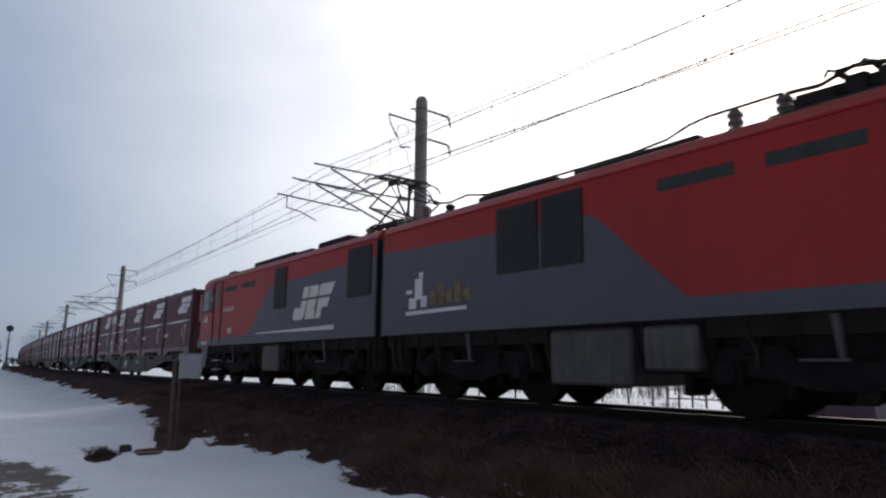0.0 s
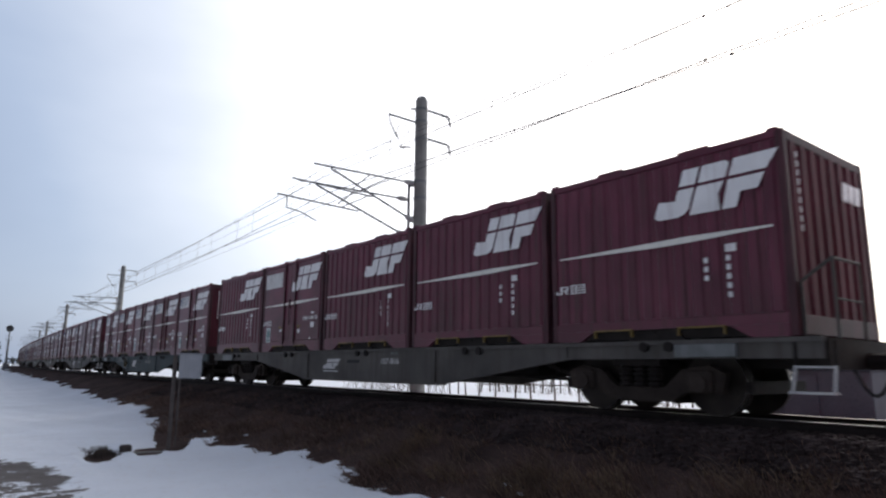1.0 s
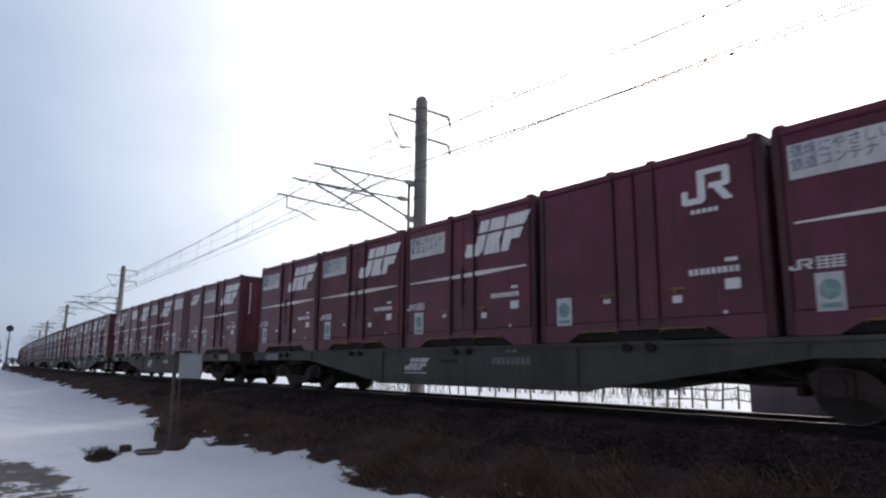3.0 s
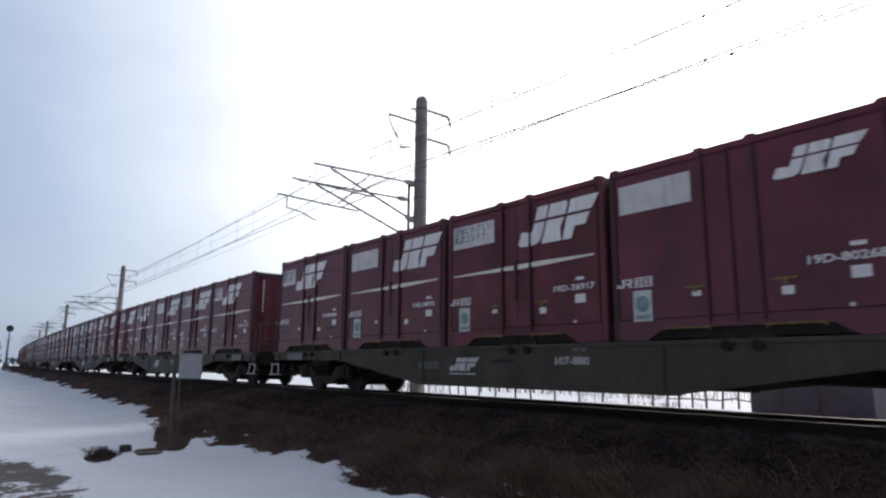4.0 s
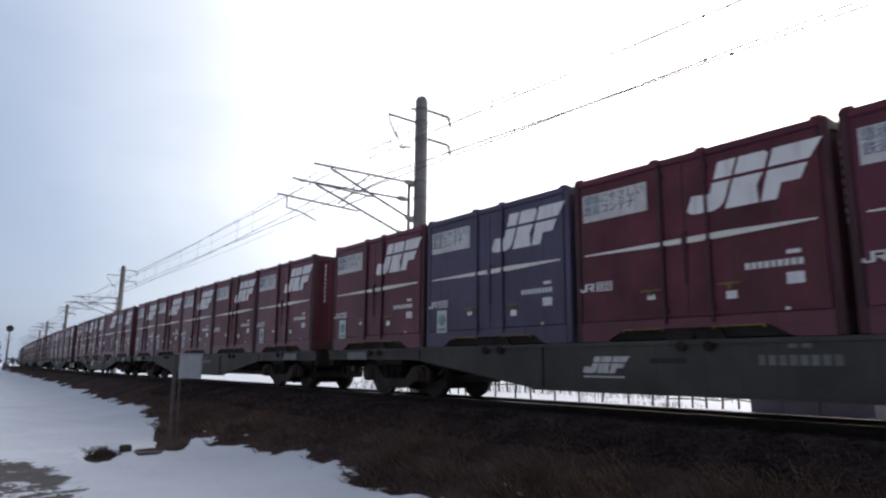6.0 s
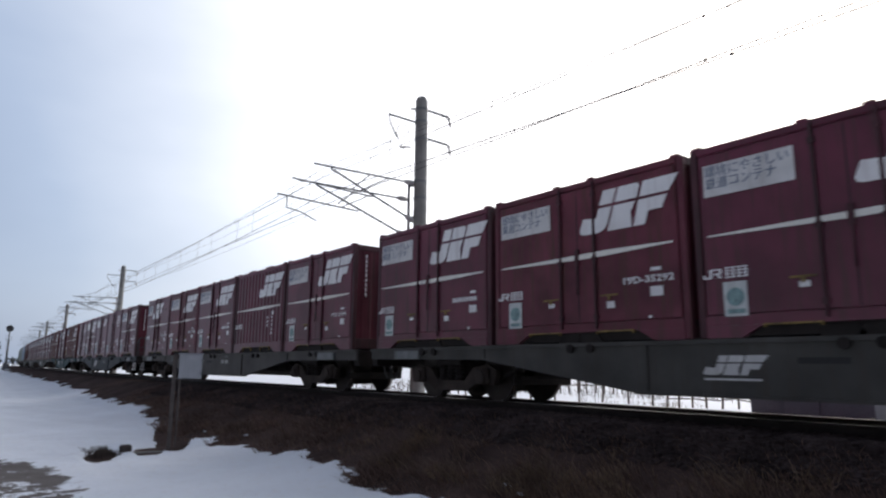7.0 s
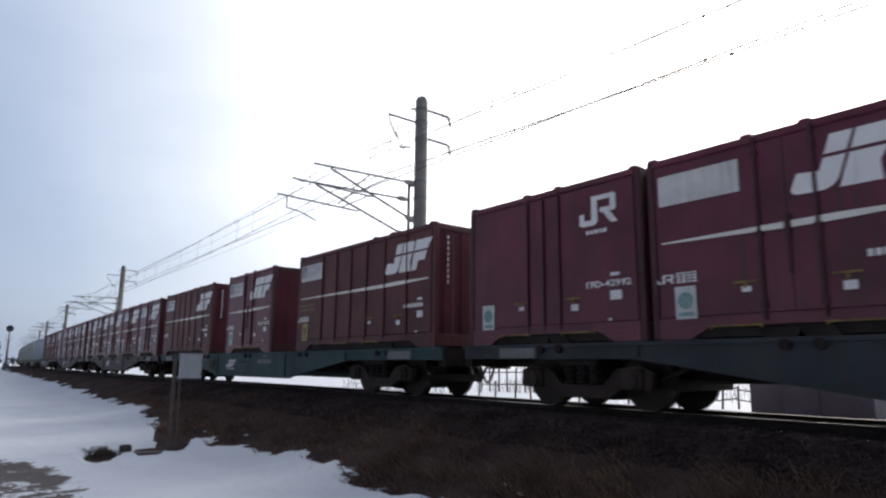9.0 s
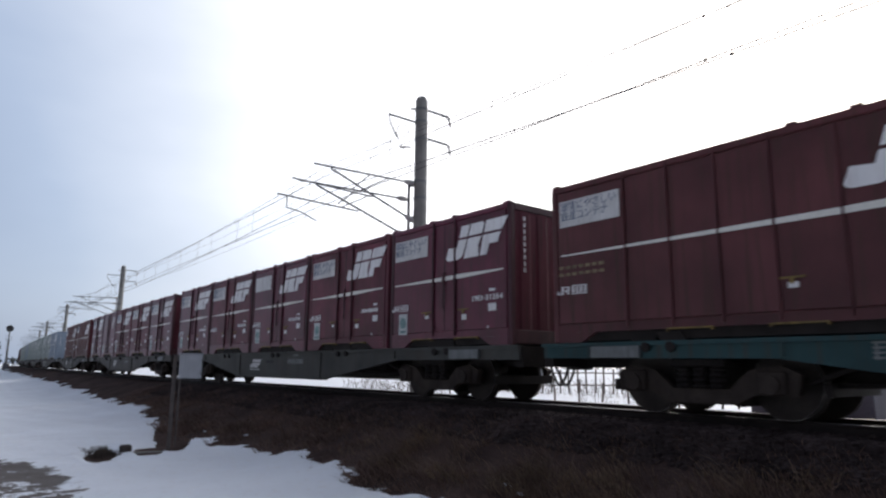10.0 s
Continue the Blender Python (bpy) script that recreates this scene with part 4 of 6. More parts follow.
def loco_half(loco, sg):
    """sg = -1: trailing half, +1: leading half. u runs from the coupling (0) to the cab nose (11.7)."""
    def U(u):
        return sg * u
    prof = [(-LW, 1.26), (LW, 1.26), (LW, 3.42), (LW - 0.12, 3.60), (LW - 0.42, 3.72), (-LW + 0.42, 3.72), (-LW + 0.12, 3.60), (-LW, 3.42)]
    bm = bmesh.new()
    # shell with the raked cab end
    us = [(0.12, 0.0), (10.95, 0.0), (12.0, 1.0)]
    rings = []
    for u, k in us:
        ring = []
        for y, z in prof:
            dz = max(0.0, z - 2.3) * 0.20 * k
            ring.append(bm.verts.new((U(u - dz), y * (1 - 0.05 * k), z)))
        rings.append(ring)
    m = len(prof)
    for a, b in zip(rings, rings[1:]):
        for i in range(m):
            j = (i + 1) % m
            bm.faces.new((a[i], a[j], b[j], b[i]))
    bm.faces.new(rings[0])
    bm.faces.new(rings[-1][::-1])
    body = part("body", bm, M_RED, loco, "glossy red painted body shell")
    # grey lower livery panel with the diagonal edge, on both sides
    for sy in (-1, 1):
        bm = bmesh.new()
        pts = [(U(0.11), 1.245), (U(10.85), 1.245), (U(10.85), 1.50), (U(7.30), 1.52), (U(5.85), 2.86), (U(0.11), 3.02)]
        ya, yb = sorted((sy * (LW + 0.006), sy * (LW - 0.05)))
        prism(bm, pts if sg > 0 else pts[::-1], ya, yb)
        part("grey_livery", bm, M_LGREY, loco, "dark grey lower body side with diagonal edge")
        bm = bmesh.new()
        box(bm, min(U(10.86), U(11.98)), max(U(10.86), U(11.98)), min(sy * 1.392, sy * 1.28), max(sy * 1.392, sy * 1.28), 1.2, 1.48)
        part("cab_skirt", bm, M_LGREY, loco)
    x0, x1 = sorted((U(0.095), U(0.15)))
    boxes("end_panel", M_BLACK, loco, (x0, x1, -LW - 0.008, LW + 0.008, 1.24, 3.40), label="black end panel at the coupling")
    fy = -LW - 0.012
    vents = ((0.33, 1.37), (4.72, 5.50)) if sg < 0 else ((3.75, 4.72), (4.80, 5.65))
    for a, b in vents:
        bm = bmesh.new()
        x0, x1 = sorted((U(a), U(b)))
        box(bm, x0, x1, fy - 0.012, fy + 0.01, 2.17, 3.33)
        fr = part("vent", bm, M_LOUVRE, loco, "dark louvred vent")
        bm = bmesh.new()
        for i in range(22):
            z = 2.2 + i * 0.05
            prism(bm, [(x0 + 0.03, z), (x1 - 0.03, z), (x1 - 0.03, z + 0.02), (x0 + 0.03, z + 0.02)], fy - 0.03, fy - 0.012)
        part("louvre_slats", bm, M_LOUVRE, fr)
    # slot grilles near the roof
    for a in (6.95, 8.42):
        x0, x1 = sorted((U(a), U(a + 1.08)))
        boxes("slot_grille", M_GRILLE, loco, (x0, x1, fy + 0.004, fy + 0.014, 2.98, 3.15), label="narrow grille")
    # cab door and side window
    x0, x1 = sorted((U(9.75), U(10.45)))
    bm = bmesh.new()
    for a, b, c, d in ((x0 - 0.035, x0, 1.32, 3.36), (x1, x1 + 0.035, 1.32, 3.36), (x0 - 0.035, x1 + 0.035, 3.36, 3.4)):
        box(bm, a, b, fy - 0.01, fy + 0.012, c, d)
    dr = part("door", bm, M_LOUVRE, loco, "cab door outline")
    boxes("door_pane", M_CABGLASS, dr, (x0 + 0.2, x1 - 0.2, fy - 0.002, fy + 0.014, 2.5, 3.25))
    def cab_side(u, z, out):
        k = max(0.0, (u - 10.95) / (1.05 - 0.2 * max(0.0, z - 2.3)))
        return -LW * (1 - 0.05 * k) - out

    def cab_pane(nm, pane, out, mt, owner, label=""):
        bm = bmesh.new()
        va = [bm.verts.new((U(u), cab_side(u, z, out), z)) for u, z in pane]
        vb = [bm.verts.new((U(u), cab_side(u, z, -0.02), z)) for u, z in pane]
        bm.faces.new(va)
        bm.faces.new(vb[::-1])
        for i in range(len(pane)):
            j = (i + 1) % len(pane)
            bm.faces.new((va[i], vb[i], vb[j], va[j]))
        return part(nm, bm, mt, owner, label)

    cw = cab_pane("cab_window", [(10.60, 2.40), (10.97, 2.40), (11.82, 2.40), (11.68, 3.22), (10.97, 3.26), (10.60, 3.26)], 0.012, M_BLACK, loco, "cab side window in a black frame")
    cab_pane("window_pane", [(10.98, 2.46), (11.75, 2.46), (11.63, 3.17), (10.98, 3.2)], 0.022, M_CABGLASS, cw)
    cab_pane("window_pane", [(10.65, 2.46), (10.92, 2.46), (10.92, 3.2), (10.65, 3.2)], 0.022, M_CABGLASS, cw)
    bm = bmesh.new()
    for y0, y1 in ((-1.12, -0.06), (0.06, 1.12)):
        v = [bm.verts.new((U(12.0 - max(0, z - 2.3) * 0.20 + 0.012), y, z)) for y, z in ((y0, 2.45), (y1, 2.45), (y1, 3.22), (y0, 3.22))]
        bm.faces.new(v)
    part("windscreen", bm, M_GLASS, loco, "dark windscreen glass")
    for y in (-0.95, 0.95):
        bm = bmesh.new()
        rod(bm, (U(11.98), y, 1.85), (U(12.07), y, 1.85), 0.12, 12)
        part("headlight", bm, M_INSUL, loco, "round headlight")
    # roof rib and equipment
    bm = bmesh.new()
    a, b = sorted((U(0.2), U(10.7)))
    for sy in (-1, 1):
        ya, yb = sorted((sy * (LW - 0.02), sy * (LW + 0.03)))
        box(bm, a, b, ya, yb, 3.40, 3.45, bevel=0.01)
    part("gutter", bm, M_RED, loco)
    for a, b, z in ((2.6, 4.6, 3.88), (5.0, 7.3, 3.86), (8.2, 9.6, 3.82)) if sg > 0 else ((2.4, 4.05, 3.93), (4.45, 5.5, 3.86), (5.56, 8.5, 3.91), (10.3, 10.8, 3.86)):
        x0, x1 = sorted((U(a), U(b)))
        boxes("roof_box", M_UNDER, loco, (x0, x1, -0.85, 0.85, 3.71, z), label="dark roof equipment box", bevel=0.04)
    cable, posts = (([(1.25, 4.0), (1.5, 4.06), (1.75, 4.04)], (1.75, 0.35)) if sg < 0 else
                    ([(0.55, 4.2), (0.8, 4.24), (1.1, 4.1), (1.45, 4.05), (2.0, 4.1), (2.6, 3.98), (4.6, 3.95), (6.0, 3.95), (6.63, 4.0), (7.0, 4.12), (7.3, 4.16), (7.7, 4.16), (8.36, 4.16)], (0.6, 1.45, 7.7, 8.36)))
    bm = bmesh.new()
    tube(bm, [(U(u), -0.6, z) for u, z in cable], 0.022)
    part("roof_cable", bm, M_BLACK, loco)
    for u in posts:
        top = 4.12 if u > 7 or u == 0.6 else 4.0
        bm = bmesh.new()
        pr, z, k = [], 3.7, 0
        while z < top:
            pr.append((0.11 if k % 2 == 0 else 0.07, z))
            pr.append((0.11 if k % 2 == 0 else 0.07, min(z + 0.05, top)))
            z, k = z + 0.055, k + 1
        lathe(bm, U(u), -0.6, pr, 12)
        part("insulator", bm, M_UNDER if u == 1.45 else M_ROOFINS, loco, "stacked porcelain insulator")
    if sg > 0:
        for u, y, z in ((8.75, -0.55, 4.02), (9.1, -0.5, 4.12), (9.5, -0.6, 4.08)):
            boxes("switchgear", M_UNDER, loco, (U(u), U(u + 0.24), y - 0.15, y + 0.15, 3.7, z), label="dark roof switchgear", bevel=0.03)
        bm = bmesh.new()
        tube(bm, [(8.4, -0.6, 4.14), (8.8, -0.62, 4.1), (9.2, -0.66, 4.2), (9.6, -0.6, 4.15), (9.9, -0.55, 4.22)], 0.03)
        part("busbar", bm, M_BLACK, loco)
    # pantograph (diamond, half folded) above the inner end
    if True:
        pc = 1.16 if sg < 0 else 9.2
        up = 1.0 if sg < 0 else 0.10
        pg = tagged(new("pantograph"), "steel lattice pantograph")
        pg.parent = loco
        base, knee, top = 4.0, 4.0 + 0.56 * up, 4.0 + 1.12 * up
        bm = bmesh.new()
        for y in (-0.55, 0.55):
            box(bm, min(U(pc - 0.75), U(pc + 0.75)), max(U(pc - 0.75), U(pc + 0.75)), y - 0.05, y + 0.05, base - 0.07, base + 0.03)
        for x in (-0.62, -0.2, 0.2, 0.62):
            rod(bm, (U(pc + x), -0.6, base), (U(pc + x), 0.6, base), 0.045)
        for x in (-0.62, 0.62):
            for y in (-0.5, 0.5):
                rod(bm, (U(pc + x), y, 3.70), (U(pc + x), y, base), 0.075, 8)
        box(bm, min(U(pc - 0.3), U(pc + 0.15)), max(U(pc - 0.3), U(pc + 0.15)), -0.25, 0.25, base, base + 0.16, bevel=0.03)
        part("pantograph_base", bm, M_PANTO, pg)
        for d in (-1, 1):
            for y in (-0.5, 0.5):
                bm = bmesh.new()
                rod(bm, (U(pc - d * 0.42), y, base + 0.05), (U(pc + d * 0.70), y * 1.15, knee), 0.034, r2=0.024)
                part("lower_arm", bm, M_PANTO, pg)
                bm = bmesh.new()
                rod(bm, (U(pc + d * 0.70), y * 1.15, knee), (U(pc + d * 0.10), y * 0.62, top), 0.024)
                part("upper_arm", bm, M_PANTO, pg)
            bm = bmesh.new()
            rod(bm, (U(pc + d * 0.70), -0.58, knee), (U(pc + d * 0.70), 0.58, knee), 0.022)
            rod(bm, (U(pc + d * 0.70), 0.57, knee), (U(pc + d * 0.12), -0.30, top - 0.06 * up), 0.014)
            rod(bm, (U(pc + d * 0.55), -0.55, knee - 0.07 * up), (U(pc - d * 0.3), 0.5, base + 0.12), 0.014)
            part("brace", bm, M_PANTO, pg)
        bm = bmesh.new()
        box(bm, min(U(pc - 0.2), U(pc + 0.2)), max(U(pc - 0.2), U(pc + 0.2)), -0.36, -0.26, top - 0.05, top + 0.06)
        box(bm, min(U(pc - 0.2), U(pc + 0.2)), max(U(pc - 0.2), U(pc + 0.2)), 0.26, 0.36, top - 0.05, top + 0.06)
        for y in (-0.7, 0.0, 0.7):
            rod(bm, (U(pc - 0.2), y, top + 0.07), (U(pc + 0.2), y, top + 0.07), 0.022)
        part("collector_frame", bm, M_PANTO, pg)
        for d in (-0.19, 0.19):
            bm = bmesh.new()
            box(bm, min(U(pc + d - 0.045), U(pc + d + 0.045)), max(U(pc + d - 0.045), U(pc + d + 0.045)), -0.62, 0.62, top + 0.07, top + 0.12, bevel=0.012)
            path(bm, [(U(pc + d), -1.02, top - 0.10), (U(pc + d), -0.92, top + 0.02), (U(pc + d), -0.6, top + 0.1)], 0.02)
            path(bm, [(U(pc + d), 0.6, top + 0.1), (U(pc + d), 0.92, top + 0.02), (U(pc + d), 1.02, top - 0.10)], 0.02)
            part("contact_strip", bm, M_PANTO, pg)
    # underframe, tanks, bogies
    x0, x1 = sorted((U(0.1), U(11.5)))
    boxes("underframe", M_UNDER, loco, (x0, x1, -1.2, 1.2, 1.0, 1.255))
    for a, b, z0, mt in ((4.85, 6.35, 0.36, M_EQUIP), (6.55, 7.35, 0.58, M_EQUIP)) if sg > 0 else ((5.2, 6.3, 0.45, M_EQUIP), (4.75, 5.1, 0.75, M_UNDER)):
        x0, x1 = sorted((U(a), U(b)))
        boxes("equipment_box", mt, loco, (x0, x1, -1.33, 1.33, z0, 1.18), label="grey equipment box under the body", bevel=0.04)
    for cx in (2.75, 8.9):
        b = tagged(new("bogie"), "dark motor bogie")
        b.parent = loco
        b.location = (U(cx), 0, 0)
        for sy in (-1, 1):
            bm = bmesh.new()
            ya, yb = sorted((sy * 1.12, sy * 0.98))
            prism(bm, [(-1.75, 0.55), (-1.7, 0.85), (-0.6, 0.9), (-0.4, 0.7), (0.4, 0.7), (0.6, 0.9), (1.7, 0.85), (1.75, 0.55), (0.7, 0.5), (0.3, 0.38), (-0.3, 0.38), (-0.7, 0.5)][::-1], ya, yb)
            part("side_frame", bm, M_LOCOUNDER, b)
            for ax in (-1.25, 1.25):
                bm = bmesh.new()
                box(bm, ax - 0.2, ax + 0.2, sy * 1.1 - 0.1, sy * 1.1 + 0.1, 0.40, 0.72, bevel=0.04)
                rod(bm, (ax, sy * 1.1, 0.56), (ax, sy * 1.24, 0.56), 0.13, 10)
                part("axle_box", bm, M_LOCOUNDER, b)
                bm = bmesh.new()
                rod(bm, (ax, sy * 0.50, 0.56), (ax, sy * 0.57, 0.56), 0.585, 30)
                rod(bm, (ax, sy * 0.57, 0.56), (ax, sy * 0.65, 0.56), 0.56, 30)
                part("wheel", bm, M_LOCOUNDER, b)
            for px in (0.05,):
                bm = bmesh.new()
                rod(bm, (px + 0.03, sy * 1.22, 0.74), (px, sy * 1.24, 1.22), 0.035, 8, r2=0.06)
                part("damper", bm, M_EQUIP, b, "grey tapered hanger")
                boxes("bracket", M_EQUIP, b, (px - 0.42, px + 0.1, min(sy * 1.14, sy * 1.26), max(sy * 1.14, sy * 1.26), 0.70, 0.738), bevel=0.01)
            for k, px in enumerate((-1.52, -0.95, 0.72, 1.5)):
                bm = bmesh.new()
                path(bm, [(px, sy * 1.2, 1.2), (px + 0.02, sy * 1.22, 0.98), (px + 0.09, sy * 1.2, 0.86), (px + 0.07, sy * 1.16, 0.62)], 0.022, 6)
                part("pipe", bm, M_BOGIE if k % 2 else M_LOCOUNDER, b)
                boxes("spring_box", M_LOCOUNDER, b, (px - 0.13, px + 0.13, min(sy * 1.02, sy * 1.17), max(sy * 1.02, sy * 1.17), 0.78, 1.06), bevel=0.03)
            for ax in (-1.25, 1.25):
                for k in (-1, 1):
                    boxes("brake_block", M_LOCOUNDER, b, (ax + k * 0.66 - 0.07, ax + k * 0.66 + 0.07, min(sy * 0.5, sy * 1.0), max(sy * 0.5, sy * 1.0), 0.26, 0.86), bevel=0.03)
        bm = bmesh.new()
        box(bm, -1.85, 1.85, -0.95, 0.95, 0.5, 1.0)
        part("bolster", bm, M_LOCOUNDER, b)
        for k in (-1, 1):
            boxes("traction_motor", M_LOCOUNDER, b, (min(k * 0.12, k * 1.1), max(k * 0.12, k * 1.1), -0.48, 0.48, 0.20, 0.52), bevel=0.08)
            boxes("gear_case", M_LOCOUNDER, b, (min(k * 0.2, k * 1.7), max(k * 0.2, k * 1.7), 0.62, 0.80, 0.16, 0.6), bevel=0.06)
    # dark gear between the bogies and at the coupled end
    for a, b, z0, hw in ((10.72, 11.2, 0.26, 1.02), (0.14, 0.85, 0.42, 1.18), (4.62, 5.15, 0.5, 1.1), (6.38, 7.1, 0.55, 1.15)):
        x0, x1 = sorted((U(a), U(b)))
        boxes("reservoir", M_LOCOUNDER, loco, (x0, x1, -hw, hw, z0, 1.1), label="black equipment box under the body", bevel=0.08)
    for u, z0, z1 in ((4.72, 0.62, 1.2), (4.98, 0.7, 1.22), (6.5, 0.66, 1.2), (6.95, 0.8, 1.24), (0.35, 0.62, 1.2), (0.62, 0.55, 1.2), (7.12, 0.7, 1.2)):
        bm = bmesh.new()
        path(bm, [(U(u), -1.24, z1), (U(u), -1.24, (z0 + z1) / 2), (U(u + 0.06), -1.2, z0), (U(u + 0.2), -1.1, z0 - 0.08)], 0.03, 6)
        part("air_pipe", bm, M_BOGIE, loco)
    # guard plate and steps under the cab
    bm = bmesh.new()
    guard = [(U(11.22), 1.2), (U(11.90), 1.2), (U(11.84), 0.52), (U(11.42), 0.52)]
    prism(bm, guard if sg > 0 else guard[::-1], -1.25, 1.25)
    part("snow_guard", bm, M_LGREY, loco, "grey tapering front guard plate")
    bm = bmesh.new()
    for z in (0.45, 0.75):
        a, b = sorted((U(9.85), U(10.35)))
        box(bm, a, b, -1.38, -1.22, z, z + 0.025)
    part("cab_steps", bm, M_SILVER, loco)
    return body


def build_loco():
    loco = thing("electric_locomotive", "red and dark grey twin-unit electric freight locomotive", "locomotive")
    for sg in (-1, 1):
        loco_half(loco, sg)
    boxes("gangway", M_BLACK, loco, (-0.12, 0.12, -1.0, 1.0, 1.2, 3.5), label="black rubber gangway between the halves")
    fy = -LW - 0.02
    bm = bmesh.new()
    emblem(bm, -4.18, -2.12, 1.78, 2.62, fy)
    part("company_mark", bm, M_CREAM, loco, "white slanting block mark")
    bm = bmesh.new()
    prism(bm, [(-6.65, 1.515), (-1.95, 1.47), (-1.95, 1.58), (-6.65, 1.54)], fy, fy + 0.01)
    part("stripe", bm, M_CREAM, loco, "white tapering stripe")
    # decorative emblem: pale figure blocks, ochre blocks and an underline
    bm = bmesh.new()
    for a, b, c, d in ((1.35, 1.60, 1.92, 2.34), (1.15, 1.40, 1.74, 1.96), (1.56, 1.75, 1.76, 1.98), (1.48, 1.62, 2.35, 2.46), (1.05, 1.25, 2.05, 2.13)):
        box(bm, a, b, fy, fy + 0.01, c, d, bevel=0.004)
    prism(bm, [(1.05, 1.62), (2.95, 1.64), (2.95, 1.71), (1.05, 1.70)], fy, fy + 0.01)
    part("side_emblem", bm, M_WHITE, loco, "pale figure blocks over a white underline")
    for i in range(5):
        x = 1.85 + i * 0.25
        boxes("emblem_block", M_OCHRE, loco, (x, x + 0.2, fy, fy + 0.01, 1.78, 2.05 + 0.14 * (i % 2)), label="ochre block", bevel=0.004)
    text_mesh("class_number", "EH500-28", 0.21, M_WHITE, loco, Matrix.Translation((-9.52, -LW - 0.004, 2.33)) @ Matrix.Rotation(radians(90), 4, "X"), stretch=1.1)
    text_mesh("end_number", "2", 0.32, M_WHITE, loco, Matrix.Translation((-10.70, -LW - 0.012, 2.78)) @ Matrix.Rotation(radians(90), 4, "X"))
    bm = bmesh.new()
    pair_mark(bm, -11.36, -11.04, 2.06, 2.25, -LW - 0.003)
    mark_bars(bm, -11.55, -10.95, 1.30, 1.40, 6, -LW + 0.004)
    mark_bars(bm, -9.0, -8.7, 1.62, 1.78, 3, -LW - 0.004)
    part("markings", bm, M_WHITE, loco)
    for sx in (-1, 1):
        bm = bmesh.new()
        rod(bm, (sx * 11.6, 0, 0.88), (sx * 12.2, 0, 0.88), 0.10, 8)
        box(bm, min(sx * 12.1, sx * 12.4), max(sx * 12.1, sx * 12.4), -0.15, 0.15, 0.72, 1.02, bevel=0.03)
        part("coupler", bm, M_UNDER, loco)
    MOVING.append((loco, 11.83, 0.0, 8.5))


build_loco()

# ---- poles and overhead line
POLE_S = (16.4, 64.0, 112.0, 160.0, 208.0)
POLE_LAT = 3.0


